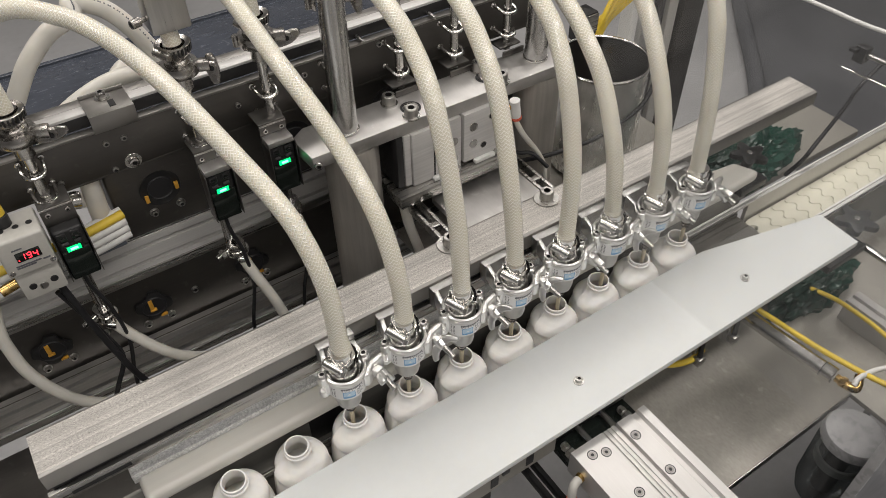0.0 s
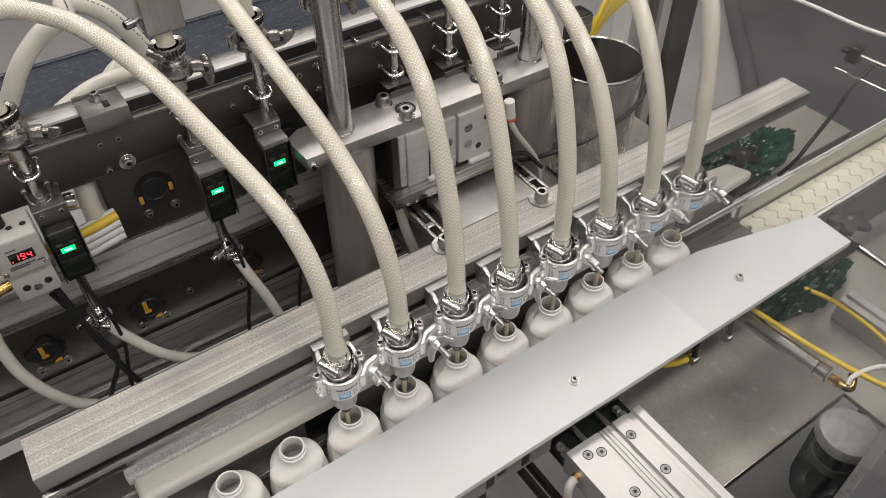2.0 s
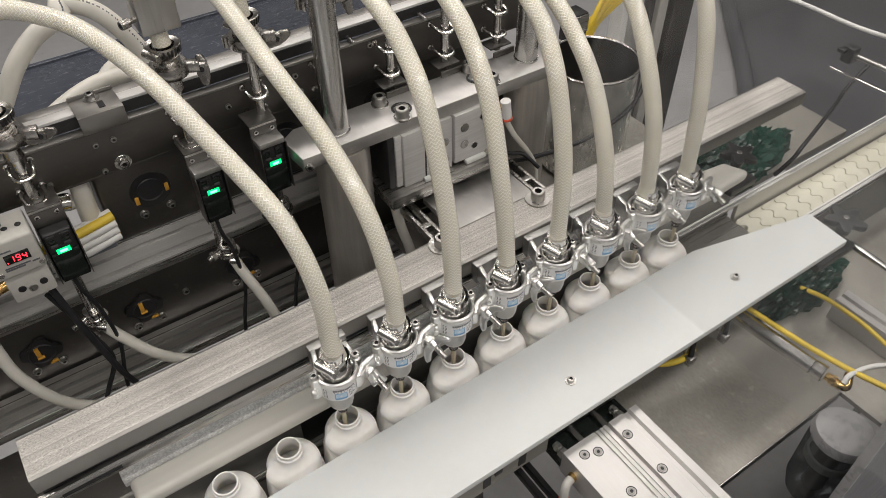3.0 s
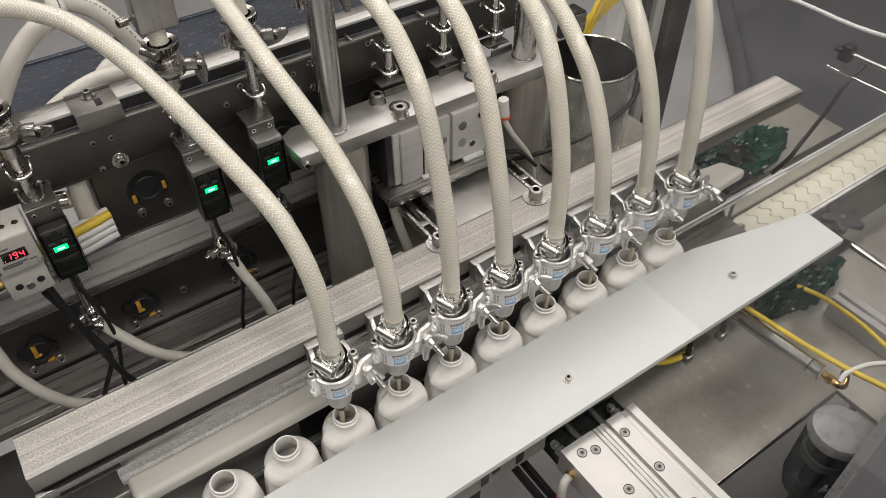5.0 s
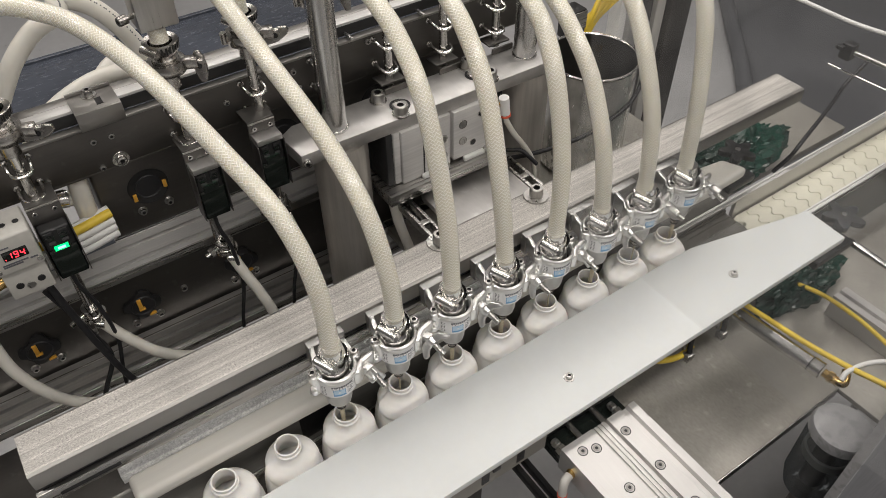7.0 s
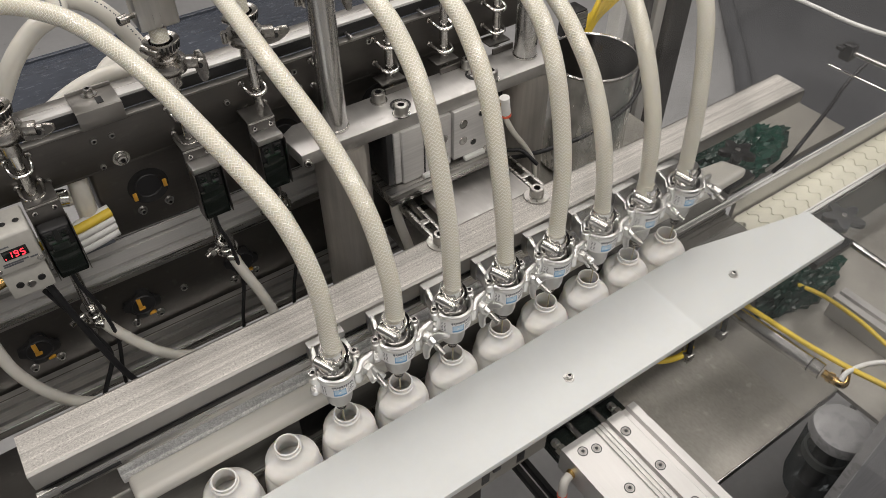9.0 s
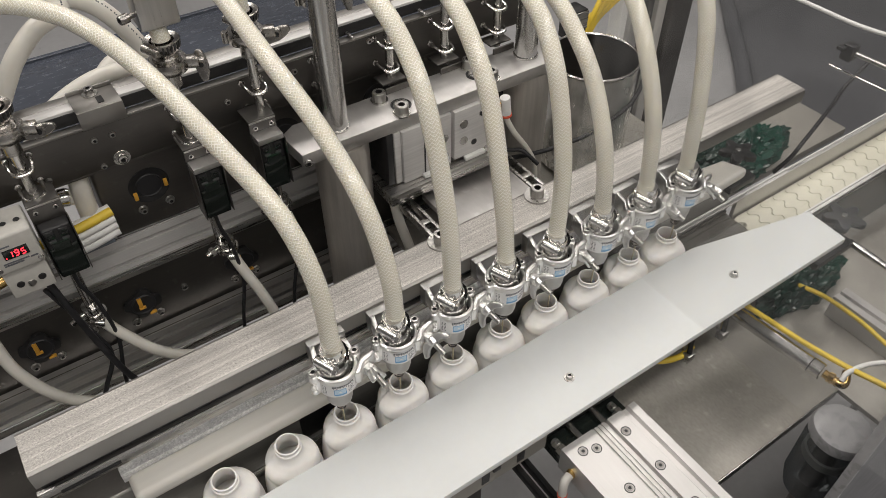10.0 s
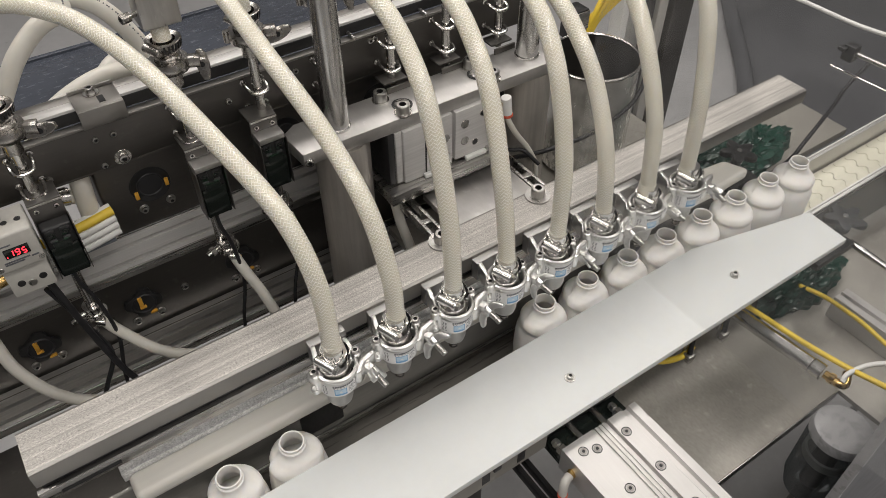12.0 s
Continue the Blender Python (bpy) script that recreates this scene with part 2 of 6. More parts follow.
PALEBLUE = surface("pale_blue_print", (0.50, 0.66, 0.80), 0.45, 0.0, (90, 90, 90), 0.04, 40, 0.05)
GREYKEY = surface("dark_grey_key_plastic", (0.07, 0.07, 0.072), 0.45, 0.0, (90, 90, 90), 0.05, 20, 0.06)
LABEL = surface("white_sticker", (0.80, 0.80, 0.80), 0.45, 0.0, (200, 200, 200), 0.03, 40, 0.04)
BLUE = surface("blue_print", (0.16, 0.36, 0.60), 0.45, 0.0, (90, 90, 90), 0.05, 40, 0.06)
INK = surface("grey_print", (0.12, 0.125, 0.14), 0.5, 0.0, (90, 90, 90), 0.1, 40, 0.1)
NAVY = surface("dark_lid_sheet", (0.055, 0.062, 0.078), 0.22, 0.0, (40, 150, 40), 0.2, 5, 0.25, 0.05, 0.1, spots=0.5, spot_col=(0.22, 0.23, 0.25), spot_scale=120)
GREEN = surface("dark_green_bag_film", (0.010, 0.040, 0.029), 0.20, 0.0, (22, 22, 22), 0.3, 14, 0.3, 0.25, 0.08)
CHAIN = surface("cream_chain_plastic", (0.74, 0.72, 0.60), 0.42, 0.0, (70, 70, 70), 0.05, 12, 0.1, 0.05, spots=0.5, spot_col=(0.42, 0.45, 0.30), spot_scale=26)
FLOOR = surface("grey_epoxy_floor", (0.47, 0.47, 0.475), 0.35, 0.0, (25, 25, 25), 0.06, 2.0, 0.10, 0.03, 0.08)
WALL = surface("painted_wall", (0.58, 0.58, 0.58), 0.6, 0.0, (30, 30, 30), 0.04, 2.0, 0.05, 0.05)
CEIL = surface("ceiling_tile", (0.75, 0.75, 0.74), 0.8, 0.0, (60, 60, 60), 0.05, 2.0, 0.04, 0.1)
CLEAR = clear_plastic("clear_acrylic", (0.998, 0.999, 0.998), 0.032, gloss=0.045)
EDGE = clear_plastic("acrylic_cut_edge", (0.99, 0.995, 0.99), 0.0, gloss=0.0)
BOWL = clear_plastic("smoked_bowl_plastic", (0.36, 0.38, 0.39), 0.05)
SMOKE = surface("smoky_cap_plastic", (0.24, 0.24, 0.245), 0.3)
MAT = surface("slate_floor_mat", (0.125, 0.128, 0.138), 0.5, 0.0, (40, 40, 40), 0.06, 3, 0.08)
LED = glowing("green_led", (0.0, 1.0, 0.22), 1.7)
LEDCORE = glowing("green_led_core", (0.25, 1.0, 0.62), 2.6)
SEGMENT = glowing("red_segment", (1.0, 0.03, 0.05), 3.0)


# ---- mesh helpers ----
ORIGIN = {}


def thing(name, at, label, category, group="", kind=""):
    ob = new(name)
    ob.location = at
    ORIGIN[ob.name] = Vector(at)
    return tagged(ob, label, category, group, kind)


def finish(bm, name, material, sharp=35):
    bmesh.ops.recalc_face_normals(bm, faces=bm.faces)
    lim = radians(sharp)
    for e in bm.edges:
        e.smooth = len(e.link_faces) == 2 and e.calc_face_angle(0.0) < lim
    for f in bm.faces:
        f.smooth = True
    me = bpy.data.meshes.new(name)
    bm.to_mesh(me)
    bm.free()
    for m in (material if isinstance(material, (list, tuple)) else (material, BLACK)):
        me.materials.append(m)
    return me


def part(name, bm, material, parent, label="", at=None):
    """One mesh part, given in world space, under a thing or a part; at: its own pivot."""
    base = ORIGIN[parent.name]
    pivot = Vector(at) if at is not None else base
    bmesh.ops.translate(bm, verts=bm.verts, vec=-pivot)
    ob = new(name, finish(bm, name, material))
    ob.parent = parent
    ob.location = pivot - base
    ORIGIN[ob.name] = pivot
    return tagged(ob, label) if label else ob


def solid(name, bm, material, label="", category="", group="", kind="", at=(0, 0, 0)):
    """A top-level thing that is one mesh."""
    bmesh.ops.translate(bm, verts=bm.verts, vec=-Vector(at))
    ob = new(name, finish(bm, name, material))
    ob.location = at
    ORIGIN[ob.name] = Vector(at)
    return tagged(ob, label, category, group, kind)


def merge(bm, other, m=None):
    if m is not None:
        bmesh.ops.transform(other, matrix=m, verts=other.verts)
    me = bpy.data.meshes.new("tmp")
    other.to_mesh(me)
    other.free()
    bm.from_mesh(me)
    bpy.data.meshes.remove(me)
    return bm


def box(x0, x1, y0, y1, z0, z1, bev=0.0012, seg=2, bm=None, m=None):
    b = bmesh.new()
    bmesh.ops.create_cube(b, size=1)
    bmesh.ops.scale(b, vec=(x1 - x0, y1 - y0, z1 - z0), verts=b.verts)
    bmesh.ops.translate(b, vec=((x0 + x1) / 2, (y0 + y1) / 2, (z0 + z1) / 2), verts=b.verts)
    if bev:
        bmesh.ops.bevel(b, geom=b.edges[:], offset=bev, segments=seg, affect="EDGES", profile=0.5)
    return merge(bm if bm is not None else bmesh.new(), b, m)


def lathe(profile, centre=(0, 0, 0), n=32, bm=None, m=None):
    """Turns (radius, height) pairs round a vertical axis; radius 0 closes."""
    b = bmesh.new()
    rings = []
    for r, z in profile:
        if r < 1e-6:
            rings.append([b.verts.new((0, 0, z))])
        else:
            rings.append([b.verts.new((r * math.cos(2 * math.pi * k / n), r * math.sin(2 * math.pi * k / n), z)) for k in range(n)])
    for p, q in zip(rings, rings[1:]):
        for k in range(n):
            a, c = p[k % len(p)], p[(k + 1) % len(p)]
            d, e = q[(k + 1) % len(q)], q[k % len(q)]
            vs = []
            for v in (a, c, d, e):
                if v not in vs:
                    vs.append(v)
            if len(vs) > 2:
                b.faces.new(vs)
    bmesh.ops.translate(b, vec=centre, verts=b.verts)
    return merge(bm if bm is not None else bmesh.new(), b, m)


def rod(p, q, r, n=20, r2=None, bev=0.0006, bm=None):
    """A solid round bar from p to q."""
    p, q = Vector(p), Vector(q)
    r2 = r if r2 is None else r2
    h = (q - p).length
    bev = min(bev, r * 0.4, h * 0.3)
    prof = [(0, 0), (r - bev, 0), (r, bev), (r2, h - bev), (r2 - bev, h), (0, h)]
    turn = (q - p).to_track_quat("Z", "Y").to_matrix().to_4x4()
    return lathe(prof, (0, 0, 0), n, bm, Matrix.Translation(p) @ turn)


def hexagon(p, q, r, bm=None, socket=0.0):
    p, q = Vector(p), Vector(q)
    h = (q - p).length
    turn = (q - p).to_track_quat("Z", "Y").to_matrix().to_4x4()
    prof = [(0, 0), (r, 0), (r, h * 0.92), (r * 0.9, h), (0, h)]
    return lathe(prof, (0, 0, 0), 6, bm, Matrix.Translation(p) @ turn)


def cap_screw(p, q, r, bm=None):
    """A socket head: a round head with a hexagonal recess, seen from q."""
    p, q = Vector(p), Vector(q)
    h = (q - p).length
    turn = (q - p).to_track_quat("Z", "Y").to_matrix().to_4x4()
    prof = [(0, 0), (r, 0), (r, h * 0.84), (r * 0.95, h * 0.95), (r * 0.86, h), (r * 0.50, h), (r * 0.46, h * 0.45), (0, h * 0.45)]
    b = lathe(prof, (0, 0, 0), 18)
    # recess faces take the black slot, painting the shade inside the socket
    for f in b.faces:
        c = f.calc_center_median()
        if math.hypot(c.x, c.y) < r * 0.54 and c.z > h * 0.3:
            f.material_index = 1
    return merge(bm if bm is not None else bmesh.new(), b, Matrix.Translation(p) @ turn)


def spline(points, steps=10):
    pts = [Vector(p) for p in points]
    pts = [2 * pts[0] - pts[1]] + pts + [2 * pts[-1] - pts[-2]]
    out = []
    for i in range(1, len(pts) - 2):
        p0, p1, p2, p3 = pts[i - 1:i + 3]
        for k in range(steps):
            t = k / steps
            out.append(0.5 * (2 * p1 + (p2 - p0) * t + (2 * p0 - 5 * p1 + 4 * p2 - p3) * t * t + (3 * p1 - p0 - 3 * p2 + p3) * t ** 3))
    out.append(pts[-2])
    return out


def sweep(points, r, n=14, steps=10, bm=None, smooth=True):
    """A round hose or cable along a path, with a UV map: once round, metres along."""
    path = spline(points, steps) if smooth else [Vector(p) for p in points]
    b = bmesh.new()
    uv = b.loops.layers.uv.new("UVMap")
    tan = [(path[min(i + 1, len(path) - 1)] - path[max(i - 1, 0)]).normalized() for i in range(len(path))]
    side = tan[0].cross(Vector((0.3, 0.9, 0.2))).normalized()
    rings, dist = [], [0.0]
    for i, p in enumerate(path):
        side = (side - tan[i] * side.dot(tan[i])).normalized()
        up = tan[i].cross(side)
        rings.append([b.verts.new(p + r * (side * math.cos(2 * math.pi * k / n) + up * math.sin(2 * math.pi * k / n))) for k in range(n)])
        if i:
            dist.append(dist[-1] + (p - path[i - 1]).length)
    for i in range(len(path) - 1):
        for k in range(n):
            f = b.faces.new((rings[i][k], rings[i][(k + 1) % n], rings[i + 1][(k + 1) % n], rings[i + 1][k]))
            for loop, (a, c) in zip(f.loops, ((k, i), (k + 1, i), (k + 1, i + 1), (k, i + 1))):
                loop[uv].uv = (a / n, dist[c])
    b.faces.new(rings[0][::-1])
    b.faces.new(rings[-1])
    return merge(bm if bm is not None else bmesh.new(), b)


def prism(outline, z0, z1, bev=0.0, bm=None, m=None, seg=2):
    """An upright prism over a flat outline of (x, y)."""
    b = bmesh.new()
    low = [b.verts.new((x, y, z0)) for x, y in outline]
    f = b.faces.new(low)
    top = bmesh.ops.extrude_face_region(b, geom=[f])
    bmesh.ops.translate(b, vec=(0, 0, z1 - z0), verts=[v for v in top["geom"] if isinstance(v, bmesh.types.BMVert)])
    if bev:
        bmesh.ops.bevel(b, geom=b.edges[:], offset=bev, segments=seg, affect="EDGES", profile=0.5)
    return merge(bm if bm is not None else bmesh.new(), b, m)


def profile_bar(outline, x0, x1, bev=0.0, bm=None):
    """A bar along x with a cross-section of (y, z)."""
    m = Matrix(((0, 0, 1, 0), (1, 0, 0, 0), (0, 1, 0, 0), (0, 0, 0, 1)))
    return prism(outline, x0, x1, bev, bm, m)


# ---- room ----
solid("floor", box(-5, 6, -4, 6, -0.1, 0, 0), FLOOR, "grey epoxy factory floor, lightly scuffed", "floor", kind="structure")
solid("ceiling", box(-5, 6, -4, 6, 3.2, 3.3, 0), CEIL, "pale ceiling above the filling line", "ceiling", kind="structure")
solid("wall_north", box(-5, 6, 6, 6.15, 0, 3.2, 0), WALL, "plain painted grey wall", "wall", kind="structure")
solid("wall_south", box(-5, 6, -4.15, -4, 0, 3.2, 0), WALL, "plain painted grey wall", "wall", kind="structure")
solid("wall_west", box(-5.15, -5, -4, 6, 0, 3.2, 0), WALL, "plain painted grey wall", "wall", kind="structure")
solid("wall_east", box(6, 6.15, -4, 6, 0, 3.2, 0), WALL, "plain painted grey wall", "wall", kind="structure")

PITCH = 0.085          # spacing of bottles and nozzles
RIM = 1.0              # height of the bottle mouths
BELT = 0.862           # height of the conveying surface


# ---- bottles ----
def bottle(x):
    h = RIM - BELT
    t = thing("bottle", (x, 0, BELT), "empty white plastic bottle with an open round mouth, standing in line", "bottle", "bottles in line")
    prof = [(0, 0.004), (0.022, 0.002), (0.034, 0.0), (0.038, 0.003), (0.0402, 0.010), (0.0408, 0.03), (0.0408, 0.045), (0.0408, 0.055), (0.0408, 0.062), (0.0407, 0.068),
            (0.0404, 0.0730), (0.0398, 0.0772), (0.0388, 0.0808), (0.0377, 0.0838), (0.0368, 0.0864), (0.0368, 0.0888), (0.0370, 0.0912), (0.0372, 0.0936), (0.0374, 0.0960), (0.0374, 0.0984), (0.0369, 0.1008), (0.0359, 0.1036), (0.0341, 0.1066), (0.0315, 0.1094), (0.0278, 0.1117), (0.0246, 0.1144), (0.0215, 0.1170), (0.0190, 0.1197),
            (0.0174, 0.1228), (0.0166, 0.1258), (0.0166, 0.1280), (0.0176, 0.1288), (0.0178, 0.1300), (0.0172, 0.1310), (0.0157, 0.1316), (0.0156, 0.1325), (0.0156, 0.1350), (0.0163, 0.1360), (0.0161, h - 0.0004), (0.0155, h), (0.0144, h), (0.0139, h - 0.0006),
            (0.0138, 0.136), (0.0138, 0.122), (0.018, 0.1155), (0.024, 0.108), (0.028, 0.100), (0.0305, 0.090), (0.032, 0.080), (0, 0.079)]
    n = 128
    b = lathe(prof, (0, 0, 0), n)
    # a swirl: one lobe stands proud of the next along a crease that winds down from the neck, with a valley under each lobe
    b.verts.ensure_lookup_table()
    for j in range(5, 29):
        dr, dz = prof[j + 1][0] - prof[j - 1][0], prof[j + 1][1] - prof[j - 1][1]
        ln = math.hypot(dr, dz)
        nr, nz = dz / ln, -dr / ln
        z = prof[j][1]
        fade = min(1, max(0, (0.1225 - z) / 0.005)) * min(1, max(0, (z - 0.05) / 0.03))
        for k in range(n):
            v = b.verts[1 + (j - 1) * n + k]
            saw = (k / n - 172 / 360) % 1.0
            step = 0.0062 * max(0, (saw - 0.72) / 0.28) ** 1.8
            low = 0.0930 - 0.012 * saw
            valley = 0.0022 * math.exp(-((z - low) / 0.0042) ** 2) * (1 - 0.6 * saw)
            d = fade * (step + valley)
            a = 2 * math.pi * k / n + 16 * (0.106 - min(max(z, 0.084), 0.118))
            r = prof[j][0] - d * nr
            v.co = Vector((r * math.cos(a), r * math.sin(a), z - d * nz))
    bmesh.ops.translate(b, vec=(x, 0, BELT), verts=b.verts)
    part("body", b, BOTTLE, t)
    return t


BOTTLES = [bottle(-0.17)]
for k in range(-1, 8):
    BOTTLES.append(copy_thing(BOTTLES[0], pose(PITCH * k, 0, BELT, 0, 0, (7 * k) % 5 - 2)))
for k, ob in enumerate(BOTTLES):
    if k > 1:
        tagged(ob, "white plastic bottle with open mouth, being filled under a nozzle")


# ---- conveyor, trough and guides ----
def front_board():
    t = thing("splash_board", (0.2, -0.11, 0.988), "long white polyethylene guide board with two screws, corner cut back", "guide board")
    out = [(-0.6, -0.172), (0.822, -0.172), (0.828, -0.097), (0.60, -0.0465), (-0.6, -0.0465)]
    part("board", prism(out, 0.988, 1.0, 0.0015), HDPE, t)
    for x, y in ((0.2755, -0.1255), (0.610, -0.124), (-0.06, -0.125)):
        w = part("washer", lathe([(0.0035, 1.0), (0.0075, 1.0), (0.0075, 1.0012), (0.0035, 1.0012)], (x, y, 0), 24), STEEL_V, t)
        part("screw", cap_screw((x, y, 1.0008), (x, y, 1.006), 0.0048), STEEL_V, w)
    return t


def back_guide():
    t = thing("back_guide", (0.2, 0.055, 0.975), "long ivory plastic guide rail behind the bottles", "guide rail")
    out = [(-0.267, 0.035), (0.62, 0.035), (0.74, 0.032), (0.839, 0.036), (0.820, 0.080), (0.74, 0.0905), (0.60, 0.0725), (-0.267, 0.0725)]
    part("rail", prism(out, 0.976, 1.0, 0.008, seg=6), GUIDE, t)
    part("backing_strip", box(-0.272, 0.62, 0.0730, 0.094, 0.985, 1.003, 0.001), GALV, t, "dull galvanised backing strip")
    return t


def conveyor():
    t = thing("conveyor", (0.4, 0, 0.78), "dark steel slide conveyor bed with a polished rear skirt", "conveyor")
    part("slide_bed", box(-0.6, 0.86, -0.0450, 0.0600, 0.846, 0.8615, 0.001), BED, t, "dark polished slide bed")
    part("rear_rail", box(-0.6, 0.86, 0.0602, 0.0660, 0.846, 0.8680, 0.0008), BED, t)
    part("rear_bead", box(-0.6, 0.86, 0.0625, 0.0655, 0.8682, 0.8725, 0.0006), STEEL, t)
    part("rear_skirt", box(-0.6, 0.86, 0.0662, 0.072, 0.80, 0.975, 0.001), TROUGH, t, "dark polished rear skirt")
    part("front_wall", box(-0.6, 0.86, -0.054, -0.0455, 0.80, 0.905, 0.0015), DARKSTEEL, t)
    part("sensor_box", box(-0.045, 0.02, 0.0645, 0.0661, 0.885, 0.950, 0.0005), BLACK, t, "black sensor plate on the skirt")
    return t


def wavy_chain():
    t = thing("chain_conveyor", (1.2, 0, 0.83), "cream table-top chain conveyor between clear-edged side rails", "conveyor")
    part("bed", box(0.86, 2.6, -0.055, 0.055, 0.80, 0.845, 0.001), DARKSTEEL, t)
    for y in (-0.051, 0.051):
        part("side_rail", box(0.862, 2.6, y - 0.004, y + 0.004, 0.82, 0.90, 0.001), ANOD, t)
        part("wear_strip", box(0.862 if y < 0 else 0.70, 2.6, y - 0.0055, y + 0.0015, 0.9005, 0.9055, 0.001), ANOD, t, "satin rail cap")
        part("edge_bead", box(0.862 if y < 0 else 0.70, 2.6, y + 0.0025, y + 0.0060, 0.9005, 0.9065, 0.0012), WHITEPL, t)
    # chain plates: wavy interlocking front and back edges
    x0 = 0.862

    def edge(y):
        s = (y / 0.082 + 0.5) * 3.0
        return 0.006 * math.tanh(2.2 * math.sin(2 * math.pi * s))
    b = bmesh.new()
    ny = 22
    ys = [-0.0425 + 0.085 * k / ny for k in range(ny + 1)]
    lowz, topz, gap, pitch = 0.8455, BELT, 0.0015, 0.0381
    front = [(edge(y) + gap / 2, y) for y in ys]
    back = [(edge(y) + pitch - gap / 2, y) for y in ys]
    grid = []
    for (xa, y), (xb, _) in zip(front, back):
        grid.append([b.verts.new((xa, y, lowz)), b.verts.new((xa, y, topz - 0.0008)), b.verts.new((xa + 0.0008, y, topz)),
                     b.verts.new((xb - 0.0008, y, topz)), b.verts.new((xb, y, topz - 0.0008)), b.verts.new((xb, y, lowz))])
    for p, q in zip(grid, grid[1:]):
        for k in range(5):
            b.faces.new((p[k], p[k + 1], q[k + 1], q[k]))
    b.faces.new(grid[0])
    b.faces.new(grid[-1][::-1])
    first = part("chain_plate", b, CHAIN, t, at=(0, 0, 0))
    first.location = Vector((x0, 0, 0)) - ORIGIN[t.name]
    for k in range(1, 44):
        c = new("chain_plate", first.data)
        c.parent = t
        c.location = first.location + Vector((pitch * k, 0, 0))
    return t


front_board()
back_guide()
conveyor()
wavy_chain()


# ---- filling bar, nozzles, hoses ----
def filling_bar():
    t = thing("nozzle_bar", (0.3, 0.09, 1.04), "long worn aluminium channel bar carrying the filling nozzles", "beam")
    out = [(0.058, 1.075), (0.058, 1.094), (0.0595, 1.0985), (0.064, 1.1), (0.119, 1.1), (0.1225, 1.0985), (0.124, 1.094), (0.124, 1.060),
           (0.118, 1.060), (0.118, 1.092), (0.064, 1.092), (0.064, 1.075)]
    ch = profile_bar(out, -0.348, 0.976)
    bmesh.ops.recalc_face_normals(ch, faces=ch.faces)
    # all but the flat top goes darker: dim reflections put into the colour
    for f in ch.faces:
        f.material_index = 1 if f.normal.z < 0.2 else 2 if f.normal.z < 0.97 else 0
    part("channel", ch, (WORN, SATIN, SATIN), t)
    part("gap_strip", box(-0.345, 0.70, 0.0665, 0.117, 1.046, 1.0745, 0.001), BLACK, t)
    part("mounting_rail", box(-0.352, 0.70, 0.0600, 0.0660, 1.038, 1.058, 0.0015), STEEL, t)
    part("rail_slot", box(-0.33, -0.262, 0.0593, 0.0599, 1.044, 1.050, 0), BLACK, t)
    part("rail_edge", box(-0.352, 0.70, 0.0598, 0.0668, 1.0582, 1.0600, 0.0004), STEEL, t)
    for x, y in ((0.223, 0.106), (0.398, 0.106)):
        w = part("washer", lathe([(0.004, 1.1), (0.019, 1.1), (0.0195, 1.1008), (0.019, 1.1022), (0.004, 1.1022)], (x, y, 0), 36), STEEL_V, t)
        part("bolt", cap_screw((x, y, 1.1022), (x, y, 1.117), 0.0105), STEEL_V, w)
    return t


filling_bar()


